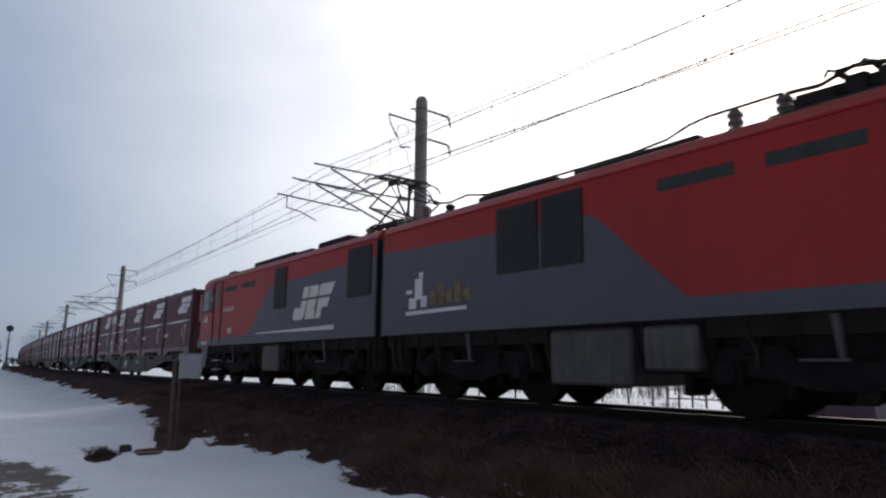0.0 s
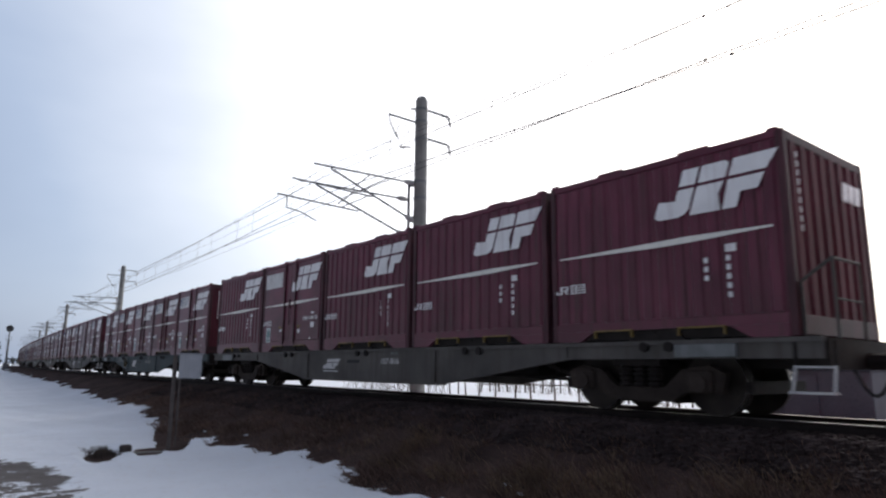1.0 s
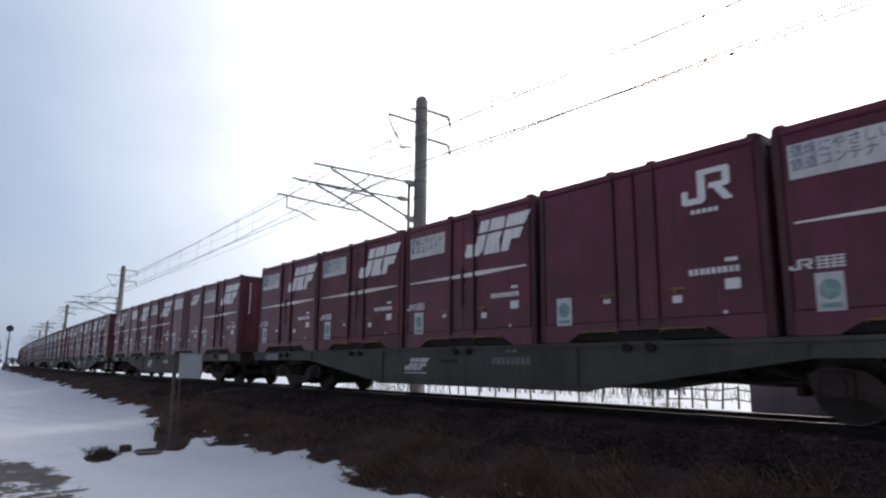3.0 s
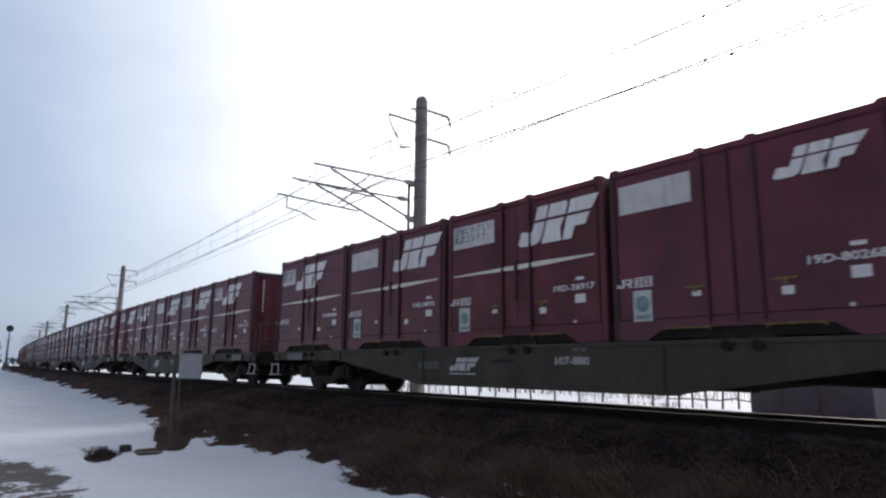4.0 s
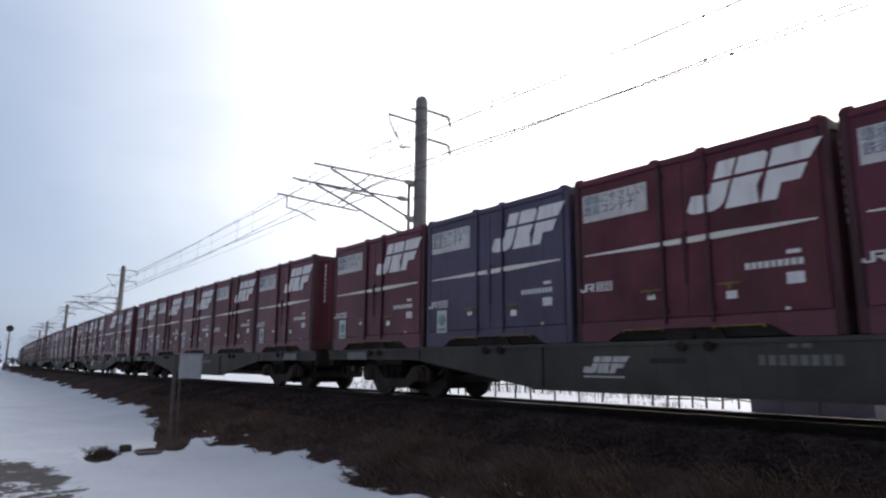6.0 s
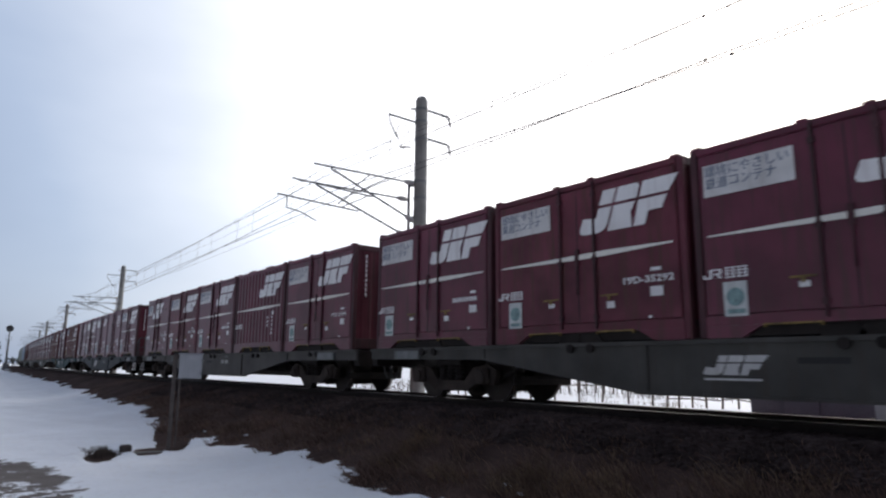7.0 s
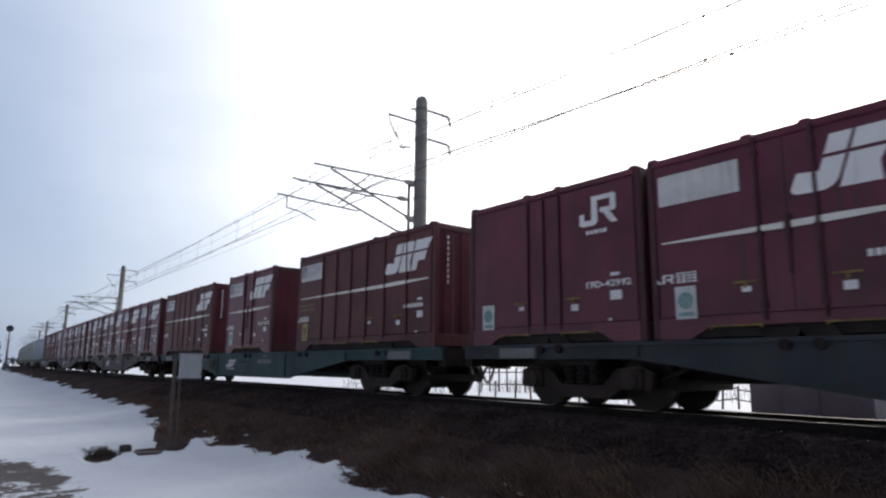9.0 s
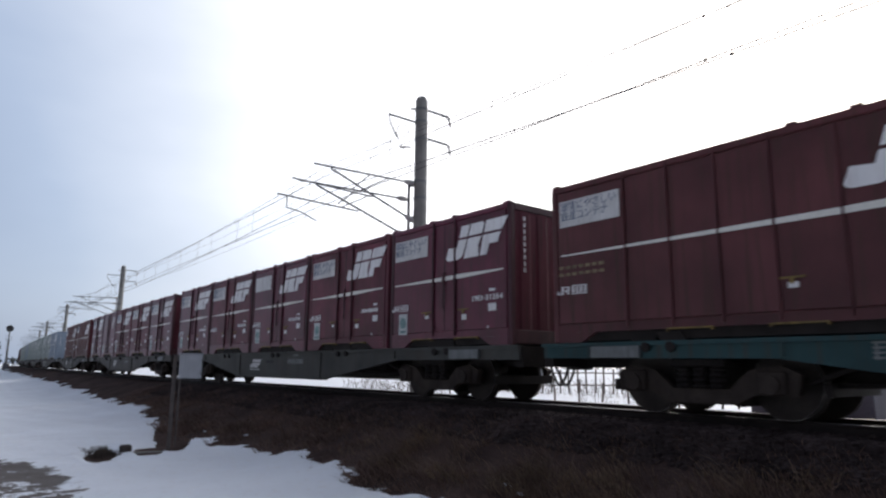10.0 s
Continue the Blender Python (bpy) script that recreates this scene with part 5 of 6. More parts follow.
def make_pole():
    """Local: x along travel, y away from the camera side, z from rail level."""
    p = thing("catenary_pole", "round grey concrete catenary pole with steel brackets", "utility pole", "catenary poles")
    bm = bmesh.new()
    rod(bm, (0, 0, -0.9), (0, 0, 9.3), 0.235, 18, 0.20)
    rod(bm, (0, 0, 9.3), (0, 0, 9.42), 0.20, 18, 0.13)
    part("shaft", bm, M_CONC, p, smooth=False)
    for z in (4.95, 5.95, 6.5, 7.95, 8.55, 8.98):
        bm = bmesh.new()
        rod(bm, (0, 0, z - 0.04), (0, 0, z + 0.04), 0.238 - 0.0022 * z, 14)
        part("clamp_band", bm, M_STEEL, p)
    # far side feeder brackets
    for z in (9.02, 8.02):
        bm = bmesh.new()
        rod(bm, (0, 0.15, z + 0.02), (0, 1.12, z), 0.042)
        rod(bm, (0, 1.12, z), (0, 1.16, z - 0.04), 0.035)
        br = part("feeder_bracket", bm, M_STEEL, p)
        bm = bmesh.new()
        for k in range(4):
            rod(bm, (0, 1.16 + 0.02 * k, z - 0.05 - k * 0.075), (0, 1.17 + 0.02 * k, z - 0.12 - k * 0.075), 0.05 if k % 2 == 0 else 0.032, 8)
        part("insulator", bm, M_INSUL, br)
    # near side bracket with a slanting insulator
    bm = bmesh.new()
    rod(bm, (0, -0.15, 8.50), (0, -1.28, 8.52), 0.035)
    rod(bm, (-0.12, -0.1, 8.5), (-0.12, -0.1, 8.95), 0.03)
    rod(bm, (-0.12, -0.35, 8.98), (0, -0.1, 8.98), 0.03)
    br = part("feeder_bracket", bm, M_STEEL, p)
    bm = bmesh.new()
    rod(bm, (0, -1.28, 8.5), (0, -1.22, 8.28), 0.02)
    for k in range(6):
        a = 8.25 - k * 0.07
        rod(bm, (0, -1.22 + k * 0.045, a), (0, -1.19 + k * 0.045, a - 0.05), 0.045 if k % 2 == 0 else 0.03, 8)
    part("insulator", bm, M_INSUL, br)
    # slack jumper from the insulator down to the cantilevers
    bm = bmesh.new()
    tube(bm, [(0, -1.0, 7.9), (0, -0.92, 8.2), (0, -0.72, 8.33), (0, -0.55, 8.25), (0, -0.50, 8.05)], 0.011, 5)
    tube(bm, [(0, -0.95, 7.95), (0, -0.9, 7.7), (0, -0.75, 7.52), (0, -0.55, 7.4), (0, -0.5, 7.1), (0, -0.35, 6.8)], 0.011, 5)
    rod(bm, (0, -0.82, 7.52), (0, -0.42, 7.60), 0.028)
    part("jumper", bm, M_WIRE, p, "thin slack jumper wire")
    # two hinged cantilevers
    bm = bmesh.new()
    rod(bm, (-0.30, -0.24, 4.3), (-0.30, -0.24, 6.45), 0.045)
    for z in (4.6, 5.35, 6.4):
        rod(bm, (-0.30, -0.24, z), (0, 0, z), 0.035)
    part("hinge_post", bm, M_STEEL, p)
    for nm, x, zt, zb, tip, reg in (("cantilever", -0.10, 6.46, 5.15, -3.75, 5.78), ("cantilever", -0.50, 6.0, 4.72, -4.0, 5.36)):
        bm = bmesh.new()
        rod(bm, (x, -0.1, zt), (x, tip, zt - 0.06), 0.032)
        rod(bm, (x, -0.05, zb), (x, tip + 0.55, zt - 0.10), 0.032)
        rod(bm, (x, tip + 1.9, zt - 0.03), (x, tip + 1.3, reg + 0.08), 0.018)
        cb = part(nm, bm, M_STEEL, p, "galvanised cantilever tubes")
        bm = bmesh.new()
        rod(bm, (x, tip - 0.65, reg + 0.06), (x, tip + 2.0, reg - 0.04), 0.026)
        rod(bm, (x, tip + 1.4, reg - 0.02), (x, tip + 2.5, zt - 0.05), 0.018)
        if x < -0.3:
            path(bm, [(x, tip - 0.35, reg + 0.04), (x, tip - 0.35, reg - 0.30), (x, tip + 0.1, reg - 0.36), (x, tip + 0.6, reg - 0.55)], 0.018)
        part("steady_arm", bm, M_STEEL, cb)
        for (q, w) in (((x, -0.15, zt), (x, -0.55, zt - 0.007)), ((x, -0.15, zb + 0.03), (x, -0.5, zb + 0.17))):
            bm = bmesh.new()
            q, w = Vector(q), Vector(w)
            rod(bm, q, q.lerp(w, 0.3), 0.045, 8, 0.085)
            rod(bm, q.lerp(w, 0.3), q.lerp(w, 0.75), 0.085, 8)
            rod(bm, q.lerp(w, 0.75), w, 0.085, 8, 0.045)
            part("insulator", bm, M_INSUL, cb)
    return p


pole_proto = make_pole()
for i, s in enumerate(POLE_S):
    x, y, a = track(s)
    b = beside(s, POLE_LAT)
    m = Matrix.Translation(b) @ Matrix.Rotation(-a, 4, "Z")
    if i == 0:
        pole_proto.matrix_basis = m
    else:
        copy_thing(pole_proto, m)

SUPPORTS = (-79.8, -31.8) + POLE_S + (256.0,)


def wire(name, lat, z_hang, sag, r, label, group="overhead wires"):
    """A wire hung from pole to pole with a natural sag."""
    cu = bpy.data.curves.new(name, "CURVE")
    cu.dimensions, cu.bevel_depth, cu.bevel_resolution = "3D", r, 1
    pts = []
    for a, b in zip(SUPPORTS, SUPPORTS[1:]):
        for k in range(12):
            u = k / 12
            pts.append(beside(a + (b - a) * u, lat, z_hang - 4 * sag * u * (1 - u)))
    sp = cu.splines.new("POLY")
    sp.points.add(len(pts) - 1)
    for q, v in zip(sp.points, pts):
        q.co = (*v, 1)
    tmp = bpy.data.objects.new(name, cu)
    me = bpy.data.meshes.new_from_object(tmp)
    bpy.data.objects.remove(tmp)
    me.materials.clear()
    me.materials.append(M_WIRE)
    return tagged(new(name, me), label, "cable", group)


wire("messenger_wire", -0.30, 6.42, 0.72, 0.0075, "thin dark messenger wire above the track")
wire("messenger_wire", -0.45, 6.02, 0.30, 0.0075, "thin dark messenger wire above the track")
wire("contact_wire", -0.30, 5.58, 0.62, 0.0095, "dark copper contact wire above the track")
wire("contact_wire", -0.48, 5.16, 0.10, 0.0095, "dark copper contact wire above the track")
wire("feeder_wire", 4.06, 8.75, 0.5, 0.007, "thin feeder wire on far side brackets")
wire("feeder_wire", 4.06, 7.75, 0.5, 0.007, "thin feeder wire on far side brackets")
wire("feeder_wire", 2.05, 7.85, 0.45, 0.007, "thin feeder wire on insulators")


def hung(s, z, sag):
    """Height of a wire hung between the supports, at s."""
    for a, b in zip(SUPPORTS, SUPPORTS[1:]):
        if a <= s <= b:
            u = (s - a) / (b - a)
            return z - 4 * sag * u * (1 - u)
    return z


def droppers():
    for lat1, z1, sag1, lat2, z2, sag2, start, gap in ((-0.30, 6.42, 0.72, -0.30, 5.58, 0.62, 4.26, 4.46), (-0.45, 6.02, 0.30, -0.48, 5.16, 0.10, 4.57, 4.65)):
        for k in range(-7, 22):
            s = start + k * gap
            bm = bmesh.new()
            top, low = beside(s, lat1, hung(s, z1, sag1)), beside(s, lat2, hung(s, z2, sag2))
            rod(bm, top, low, 0.005, 4)
            for q in (top, low):
                rod(bm, q - Vector((0.022, 0, 0)), q + Vector((0.022, 0, 0)), 0.019, 6)
            tagged(part("dropper", bm, M_WIRE), "thin dropper between overhead wires", "cable", "droppers")


droppers()

# ---- lineside cabinet on a post, with conduit
cab = thing("lineside_cabinet", "pale grey metal cabinet on a rusty steel post", "cabinet")
cab.location = (-12.37, 3.60, -0.92)
fwd = math.atan2(3.6, -12.37)
cab.rotation_euler = (0, 0, fwd - math.pi / 2)
boxes("post", M_POST, cab, (-0.036, 0.036, -0.036, 0.036, -0.1, 1.70), bevel=0.008)
boxes("box", M_BOX, cab, (0.07, 0.46, -0.12, 0.14, 1.28, 1.71), label="pale grey box", bevel=0.012)
boxes("lid", M_BOX, cab, (0.05, 0.48, -0.14, 0.16, 1.711, 1.73), bevel=0.005)
bm = bmesh.new()
rod(bm, (0.10, -0.02, 0.55), (0.10, -0.02, 1.28), 0.022, 8)
rod(bm, (0.10, -0.02, 0.1), (0.10, -0.02, 0.55), 0.014, 8)
part("conduit", bm, M_POST, cab, "thin rusty conduit")
boxes("hinge", M_STEEL, cab, (0.44, 0.465, -0.125, -0.12, 1.35, 1.40), (0.44, 0.465, -0.125, -0.12, 1.58, 1.63))

# ---- small concrete marker and edging in the ditch
mk = thing("marker_stone", "short worn concrete marker in the thawed ditch", "marker stone")
mk.location = (-12.6, 2.95, -0.98)
bm = bmesh.new()
box(bm, -0.08, 0.08, -0.09, 0.09, 0, 0.20, bevel=0.025)
part("stone", bm, M_SLEEPER, mk)
ed = thing("concrete_edging", "weathered low concrete edging along the ditch", "edging")
ed.location = (-12.45, 3.3, -1.0)
ed.rotation_euler = (0, 0, radians(72))
bm = bmesh.new()
box(bm, -0.32, 0.32, -0.07, 0.07, 0, 0.10, bevel=0.02)
part("edging_block", bm, M_CONC, ed)

# ---- far signal
sg = thing("railway_signal", "dark round-headed railway signal on a mast", "signal")
sg.location = (-149.4, 12.4, -1.0)
sg.rotation_euler = (0, 0, radians(90))
bm = bmesh.new()
rod(bm, (0, 0, 0), (0, 0, 7.6), 0.16, 10, 0.11)
part("mast", bm, M_STEEL, sg)
bm = bmesh.new()
rod(bm, (0, -0.12, 8.1), (0, 0.05, 8.1), 0.62, 20)
part("head", bm, M_BLACK, sg, "black round backing disc")
for z in (7.85, 8.35):
    bm = bmesh.new()
    rod(bm, (0, -0.30, z), (0, -0.121, z), 0.13, 12)
    part("lamp_hood", bm, M_BLACK, sg)
boxes("platform", M_STEEL, sg, (-0.5, 0.5, -0.4, 0.4, 5.9, 5.98))
boxes("relay_box", M_STEEL, sg, (-0.45, 0.45, -0.3, 0.3, 0.0, 1.5))
bm = bmesh.new()
for x in (-0.45, 0.45):
    rod(bm, (x, 0.35, 5.98), (x, 0.35, 6.9), 0.03)
for k in range(12):
    rod(bm, (-0.2, 0.25, 0.6 + k * 0.45), (0.2, 0.25, 0.6 + k * 0.45), 0.02)
for x in (-0.2, 0.2):
    rod(bm, (x, 0.25, 0), (x, 0.25, 6.0), 0.025)
part("ladder", bm, M_STEEL, sg)

# ---- beyond the line: stake fence, hut, house, twig hedge


def ground_at(x, y):
    return float(ground_height(np.array([x]), np.array([y]))[0])


fence = thing("stake_fence", "thin wooden stake fence in the snow, gappy and leaning", "fence")
FENCE = [(-21.7, 17.6), (-21.2, 17.65), (-20.3, 17.3), (-19.6, 17.35), (-18.6, 17.3), (-17.6, 17.4), (-16.7, 17.3), (-15.6, 17.35), (-14.6, 17.4), (-13.6, 17.35),
         (-12.6, 17.4), (-11.8, 17.45), (-11.35, 17.5), (-11.0, 17.6), (-10.65, 17.75), (-10.3, 17.9), (-9.95, 18.1), (-9.55, 18.3), (-9.1, 18.5), (-8.6, 18.7), (-8.1, 18.9)]
rng = random.Random(4)
for x, y in FENCE:
    bm = bmesh.new()
    z = ground_at(x, y)
    rod(bm, (x, y, z - 0.2), (x + rng.uniform(-0.1, 0.1), y, z + rng.uniform(0.62, 0.85)), 0.035, 6, 0.028)
    part("stake", bm, M_TWIG, fence)
for h in (0.30, 0.58):
    for (x0, y0), (x1, y1) in zip(FENCE[12:], FENCE[13:]):
        bm = bmesh.new()
        rod(bm, (x0, y0 - 0.04, ground_at(x0, y0) + h), (x1, y1 - 0.04, ground_at(x1, y1) + h + rng.uniform(-0.05, 0.05)), 0.02, 5)
        part("fence_rail", bm, M_TWIG, fence)

def build_slat_fence():
    """Upright slat fence across the snow field, with two rails."""
    f = thing("slat_fence", "grey upright slat fence across the snow field", "fence")
    r = random.Random(17)
    p0, p1 = Vector((-23.2, 20.7, 0)), Vector((-17.2, 28.0, 0))
    n = 24
    pts = [p0.lerp(p1, i / (n - 1)) for i in range(n)]
    bm = bmesh.new()
    box(bm, -0.035, 0.035, -0.015, 0.015, -0.15, 1.22)
    slat = finish("slat", bm, M_TWIG)
    turn = math.atan2(p1.y - p0.y, p1.x - p0.x)
    for q in pts:
        ob = new("slat", slat)
        ob.parent = f
        ob.matrix_local = Matrix.Translation((q.x, q.y, ground_at(q.x, q.y) + r.uniform(-0.06, 0.04))) @ Matrix.Rotation(turn, 4, "Z") @ Matrix.Rotation(r.uniform(-0.04, 0.04), 4, "Y")
    for h in (0.42, 0.98):
        bm = bmesh.new()
        path(bm, [(q.x + 0.02, q.y + 0.03, ground_at(q.x, q.y) + h) for q in pts[::4] + pts[-1:]], 0.028, 5)
        part("fence_rail", bm, M_TWIG, f)


build_slat_fence()

hut = thing("relay_hut", "low weathered pale grey concrete hut beside the line, coloured dark as if shaded", "hut")
boxes("wall", M_SHED, hut, (-7.35, -4.9, 14.6, 16.6, -0.7, 0.62), bevel=0.02)
boxes("roof", M_SHED, hut, (-7.47, -4.78, 14.48, 16.72, 0.621, 0.72), bevel=0.02)
boxes("door", M_SHED, hut, (-6.6, -5.9, 14.57, 14.62, -0.45, 0.5), label="flush metal door")

def build_house():
    """Two-storey timber house beyond the field, its gable towards the line, with a snowy lean-to."""
    house = thing("house", "dark timber house with gable roof and snowy lean-to", "house")
    house.matrix_world = Matrix.Translation((-21.4, 53.5, -0.9)) @ Matrix.Rotation(radians(21.8), 4, "Z")
    clad = mat("house_cladding", (0.14, 0.115, 0.11), 0.8, vary=0.2, scale=1.0)
    tiles = mat("dark_roofing", (0.075, 0.068, 0.07), 0.7, vary=0.3, scale=0.8)
    bm = bmesh.new()
    prism(bm, [(-3.1, 0.0), (3.1, 0.0), (3.1, 4.95), (0.0, 6.3), (-3.1, 4.95)], 0.0, 8.5)
    part("wall", bm, clad, house)
    for k in (-1, 1):
        bm = bmesh.new()
        prism(bm, [(0.0, 6.31), (0.0, 6.50), (k * 3.65, 4.90), (k * 3.65, 4.73)][::k], -0.5, 9.0)
        part("roof", bm, tiles, house, "dark roof slope")
    boxes("ridge_cap", tiles, house, (-0.16, 0.16, -0.52, 9.02, 6.44, 6.56), bevel=0.03)
    bm = bmesh.new()
    profile(bm, [(-1.7, 3.3), (0.0, 3.95), (0.0, 4.25), (-1.75, 3.55)], -3.4, 3.4)
    part("lean_to_roof", bm, M_SNOW, house, "lean-to roof under snow")
    boxes("lean_to_wall", clad, house, (-3.1, 3.1, -1.5, -0.01, 0.0, 3.3))
    for x0, x1, y, z0, z1 in ((-2.5, -0.9, -1.5, 1.3, 2.6), (0.7, 2.3, -1.5, 1.3, 2.6), (-0.8, 0.8, 0.0, 4.45, 5.3)):
        w = boxes("window", M_WHITE, house, (x0, x1, y - 0.06, y + 0.02, z0, z1), label="white framed window")
        xm = (x0 + x1) / 2
        for a, b in ((x0 + 0.08, xm - 0.03), (xm + 0.03, x1 - 0.08)):
            boxes("pane", M_GLASS, w, (a, b, y - 0.08, y - 0.055, z0 + 0.08, z1 - 0.08))


build_house()


def twig_mass(name, centre, size, count, label, category, thick=0.012, seed=1, kind=""):
    """Bare shrubs: many thin forked twigs rising from the ground."""
    r = random.Random(seed)
    bm = bmesh.new()
    for _ in range(count):
        x, y = centre[0] + r.uniform(-1, 1) * size[0], centre[1] + r.uniform(-1, 1) * size[1]
        z = ground_at(x, y)
        h = size[2] * r.uniform(0.4, 1.0)
        p = Vector((x, y, z - 0.05))
        q = p + Vector((r.uniform(-0.25, 0.25) * h, r.uniform(-0.25, 0.25) * h, h * 0.6))
        rod(bm, p, q, thick, 3, thick * 0.6)
        for _ in range(3):
            rod(bm, q, q + Vector((r.uniform(-0.35, 0.35) * h, r.uniform(-0.35, 0.35) * h, h * r.uniform(0.2, 0.5))), thick * 0.6, 3, thick * 0.2)
    return tagged(part(name, bm, M_TWIG), label, category, kind=kind)


twig_mass("bare_shrub", (-25.0, 17.0), (3.2, 1.0, 0.75), 130, "low tangle of bare brown twigs in snow", "shrub", seed=2)
twig_mass("bare_shrub", (-19.0, 22.0), (5.0, 1.2, 0.9), 150, "low tangle of bare brown twigs in snow", "shrub", seed=3)
twig_mass("bare_shrub", (-13.0, 24.0), (4.0, 1.5, 0.9), 120, "low tangle of bare brown twigs in snow", "shrub", seed=5)
twig_mass("dry_weeds", (-11.2, 15.6), (1.8, 0.6, 0.4), 90, "dry weeds sticking out of the snow", "weeds", 0.006, seed=6)

# low far hedge line and far trees


def far_woods(name, pts, height, width, seed, label):
    r = random.Random(seed)
    bm = bmesh.new()
    for (x0, y0), (x1, y1) in zip(pts, pts[1:]):
        n = max(2, int(math.hypot(x1 - x0, y1 - y0) / width))
        for i in range(n):
            u = (i + r.random()) / n
            cx, cy = x0 + (x1 - x0) * u, y0 + (y1 - y0) * u
            hh = height * r.uniform(0.45, 1.0)
            rod(bm, (cx, cy, -1.5), (cx, cy, hh * 0.6), width * 0.06, 4, width * 0.03)
            for _ in range(12):
                a, b = r.uniform(0, 6.28), r.uniform(0.1, 0.5) * width
                p = Vector((cx + math.cos(a) * b, cy + math.sin(a) * b, hh * r.uniform(0.15, 0.95)))
                s = width * r.uniform(0.08, 0.22)
                v = [bm.verts.new(p + Vector((r.uniform(-s, s), r.uniform(-s, s), r.uniform(-s, s) * 1.5))) for _ in range(4)]
                bm.faces.new(v[:3])
                bm.faces.new((v[0], v[3], v[1]))
                bm.faces.new((v[1], v[3], v[2]))
    return tagged(part(name, bm, M_FIR), label, "trees", kind="stuff")


far_woods("far_woods", [(-600, -60), (-620, 40), (-580, 160), (-480, 330), (-330, 480), (-120, 600), (120, 640), (300, 600)], 9, 9, 11, "distant line of bare winter trees")
far_woods("far_trees", [(-212, 11.5), (-204, 15.5)], 8.0, 3.0, 12, "dark bare trees at the end of the field")
far_woods("far_bushes", [(-165, 10.5), (-172, 19.0)], 1.6, 1.6, 13, "grey bushes beside the far line")

# ---- dry grass on the bank, ballast stones


def grass(name, n, spans, height, width, material, label, seed, want):
    r = np.random.RandomState(seed)
    x = spans[0] + (spans[1] - spans[0]) * r.rand(n)
    lat = spans[2] + (spans[3] - spans[2]) * r.rand(n)
    y = np.interp(x, T_TAB[::-1, 0], T_TAB[::-1, 1]) + lat
    clump = vnoise(x * 1.3, y * 1.3, 2.0) + 0.6 * vnoise(x * 3.1, y * 3.1, 8.0)
    z = ground_height(x, y)
    keep = (clump + 0.5 * r.randn(n) > want) & (r.rand(n) < np.interp(lat, [-4.5, -3.6, -2.4, -1.9], [1, 1, 0.6, 0.15])) & (snow_height(x, y) < z + 0.015)
    x, y, z = x[keep], y[keep], z[keep]
    n = len(x)
    a = r.rand(n) * 6.283
    h = height[0] + (height[1] - height[0]) * r.rand(n) ** 2
    w = width * (0.6 + 0.8 * r.rand(n))
    lean = h * (0.4 + 1.9 * r.rand(n))
    b = r.randn(n) * 0.9 - 1.9
    dx, dy = np.cos(a) * w, np.sin(a) * w
    lx, ly = np.cos(b) * lean, np.sin(b) * lean
    co = np.stack([np.stack([x - dx, y - dy, z - 0.02], -1), np.stack([x + dx, y + dy, z - 0.02], -1),
                   np.stack([x + lx * 0.45 + dx * 0.7, y + ly * 0.45 + dy * 0.7, z + h * 0.65], -1), np.stack([x + lx * 0.45 - dx * 0.7, y + ly * 0.45 - dy * 0.7, z + h * 0.65], -1),
                   np.stack([x + lx, y + ly, z + h], -1)], 1).reshape(-1, 3)
    k = np.arange(n)[:, None] * 5
    faces = (k + np.array([[0, 1, 2, 3]])).tolist() + (k + np.array([[3, 2, 4]])).tolist()
    me = bpy.data.meshes.new(name)
    me.from_pydata(co.tolist(), [], faces)
    me.materials.append(material)
    tagged(new(name, me), label, "grass", kind="stuff")


def scatter_stones():
    r = np.random.RandomState(9)
    n = 30000
    x = -26 + 28 * r.rand(n)
    lat = np.where(r.rand(n) < 0.72, -0.75 - 1.9 * r.rand(n), -0.7 + 3.0 * r.rand(n))
    y = np.interp(x, T_TAB[::-1, 0], T_TAB[::-1, 1]) + lat
    z = ground_height(x, y)
    base = np.array([[-1, -1, -1], [1, -1, -1], [1, 1, -1], [-1, 1, -1], [-1, -1, 1], [1, -1, 1], [1, 1, 1], [-1, 1, 1]], float)
    s = (0.014 + 0.030 * r.rand(n) ** 1.6)[:, None, None]
    j = base[None] * (0.55 + 0.6 * r.rand(n, 8, 3)) * s
    a = r.rand(n) * 6.283
    c, sn = np.cos(a)[:, None], np.sin(a)[:, None]
    jx, jy = j[..., 0] * c - j[..., 1] * sn, j[..., 0] * sn + j[..., 1] * c
    co = np.stack([jx + x[:, None], jy + y[:, None], j[..., 2] * 0.8 + z[:, None] + 0.008], -1).reshape(-1, 3)
    f = np.array([[0, 3, 2, 1], [4, 5, 6, 7], [0, 1, 5, 4], [1, 2, 6, 5], [2, 3, 7, 6], [3, 0, 4, 7]])
    faces = (np.arange(n)[:, None, None] * 8 + f[None]).reshape(-1, 4).tolist()
    me = bpy.data.meshes.new("ballast_stones")
    me.from_pydata(co.tolist(), [], faces)
    me.materials.append(M_STONE)
    tagged(new("ballast_stones", me), "dark broken ballast stones along the rails", "ballast", kind="stuff")


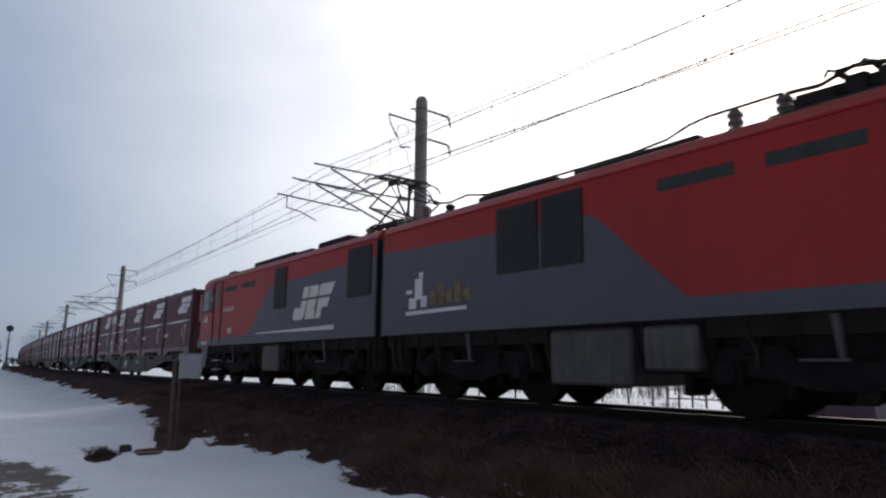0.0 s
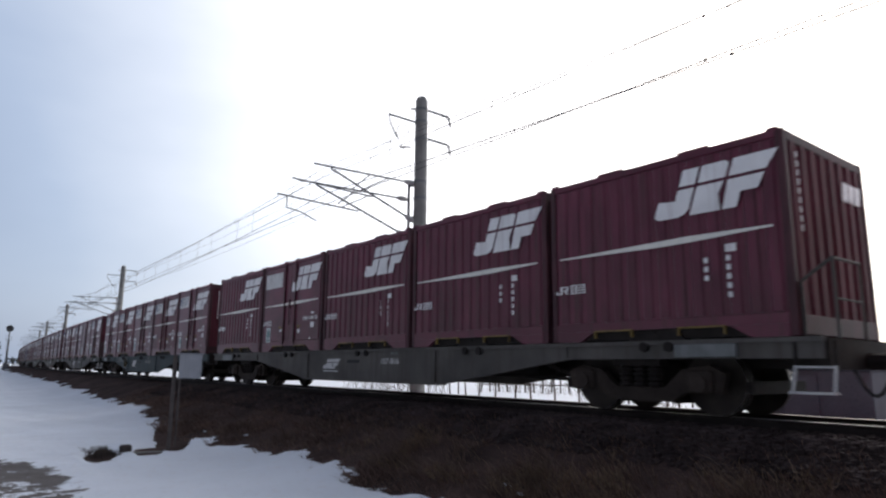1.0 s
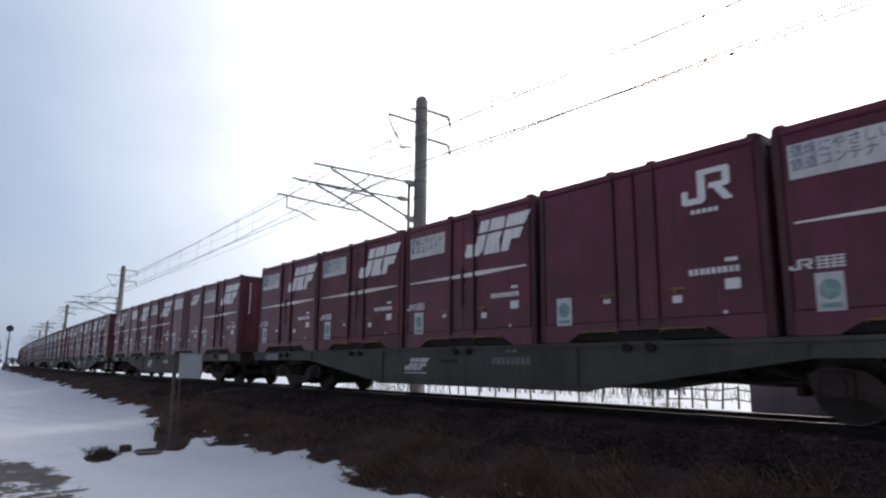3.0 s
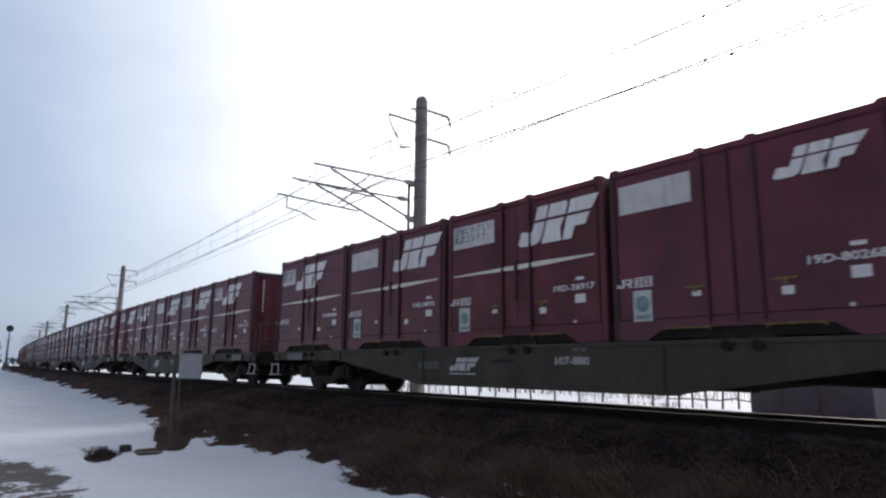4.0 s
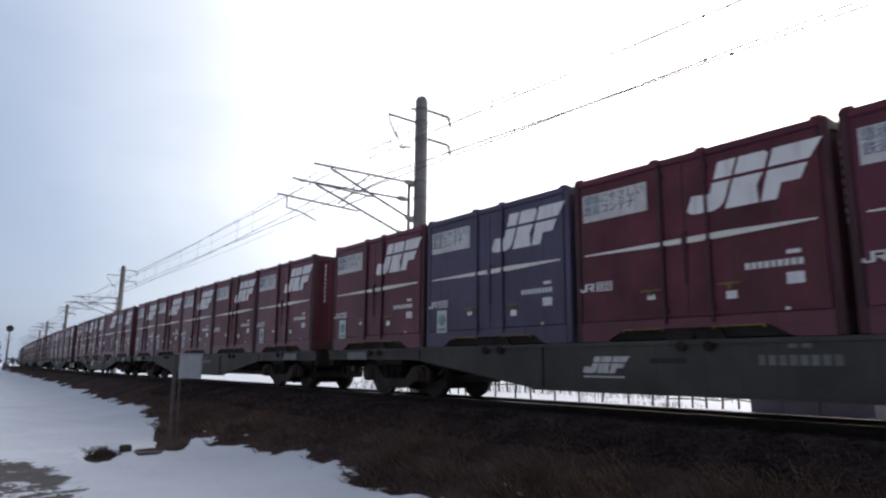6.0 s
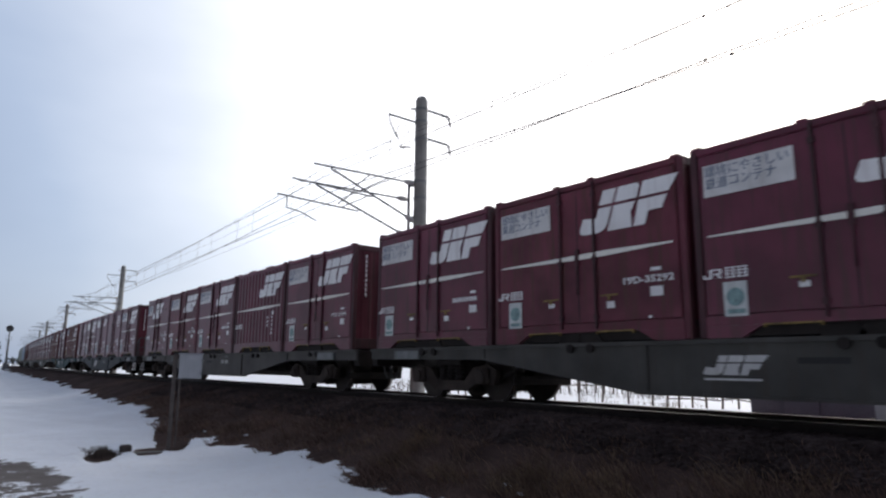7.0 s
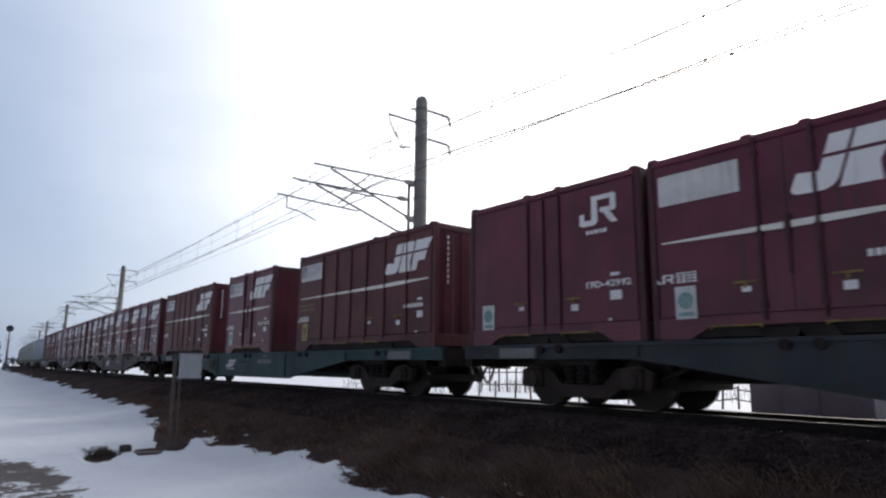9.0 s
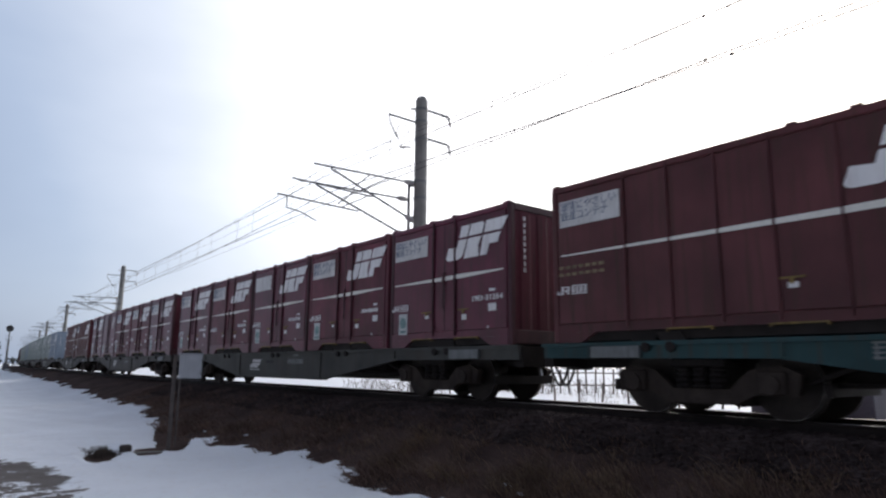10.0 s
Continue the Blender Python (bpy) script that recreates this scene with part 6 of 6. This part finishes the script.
grass("dry_grass", 90000, (-26, 2, -4.7, -1.75), (0.03, 0.15), 0.006, M_STRAW, "matted dry brown grass on the railway bank", 5, 0.25)
grass("bleached_grass", 26000, (-9.5, -2.5, -3.9, -2.5), (0.05, 0.22), 0.004, M_PALESTRAW, "bleached long dry grass tufts on the bank", 6, 0.55)
grass("bleached_grass", 5000, (-22, -9.5, -4.2, -2.6), (0.08, 0.28), 0.004, M_PALESTRAW, "bleached dry grass tufts on the bank", 7, 0.8)
scatter_stones()
twig_mass("dead_leaves_tuft", (-12.9, 2.6), (0.75, 0.24, 0.15), 420, "flattened dark dead weeds in the thawed ditch", "weeds", 0.006, seed=21)


def snow_lumps():
    """Small leftovers of snow along the melting edge."""
    r = random.Random(31)
    bm = bmesh.new()
    made = 0
    while made < 7:
        x = -17 + 13 * r.random()
        lat = -4.3 + 1.15 * r.random()
        yy = float(np.interp(x, T_TAB[::-1, 0], T_TAB[::-1, 1])) + lat
        gz = float(ground_height(np.array([x]), np.array([yy]))[0])
        if float(snow_height(np.array([x]), np.array([yy]))[0]) > gz - 0.005 or r.random() > (1.0 if lat < -3.6 else 0.15):
            continue
        k = 0.018 + 0.035 * r.random() ** 2
        g = bmesh.ops.create_icosphere(bm, subdivisions=2, radius=1.0)
        for v in g["verts"]:
            w = 0.75 + 0.5 * r.random()
            v.co = Vector((x + v.co.x * k * 1.6 * w, yy + v.co.y * k * w, gz + 0.01 + v.co.z * k * 0.5 * w))
        made += 1
    ob = part("snow_lumps", bm, M_SNOW, None, smooth=True)
    tagged(ob, "small leftover lumps of old snow on the bank", "snow", kind="stuff")


snow_lumps()


# ---- movement: the whole train runs at one even speed along the line
def motions():
    for ob, s0, z, base in MOVING:
        rows = []
        for i in range(21):
            t = i * 0.5
            s = s0 - SPEED * t
            ax, ay, _ = track(s - base)
            bx, by, _ = track(s + base)
            turn = math.atan2(ay - by, ax - bx)
            rows.append((t, Matrix.Translation(((ax + bx) / 2, (ay + by) / 2, z)) @ Matrix.Rotation(turn, 4, "Z")))
        walk(ob, rows)


motions()
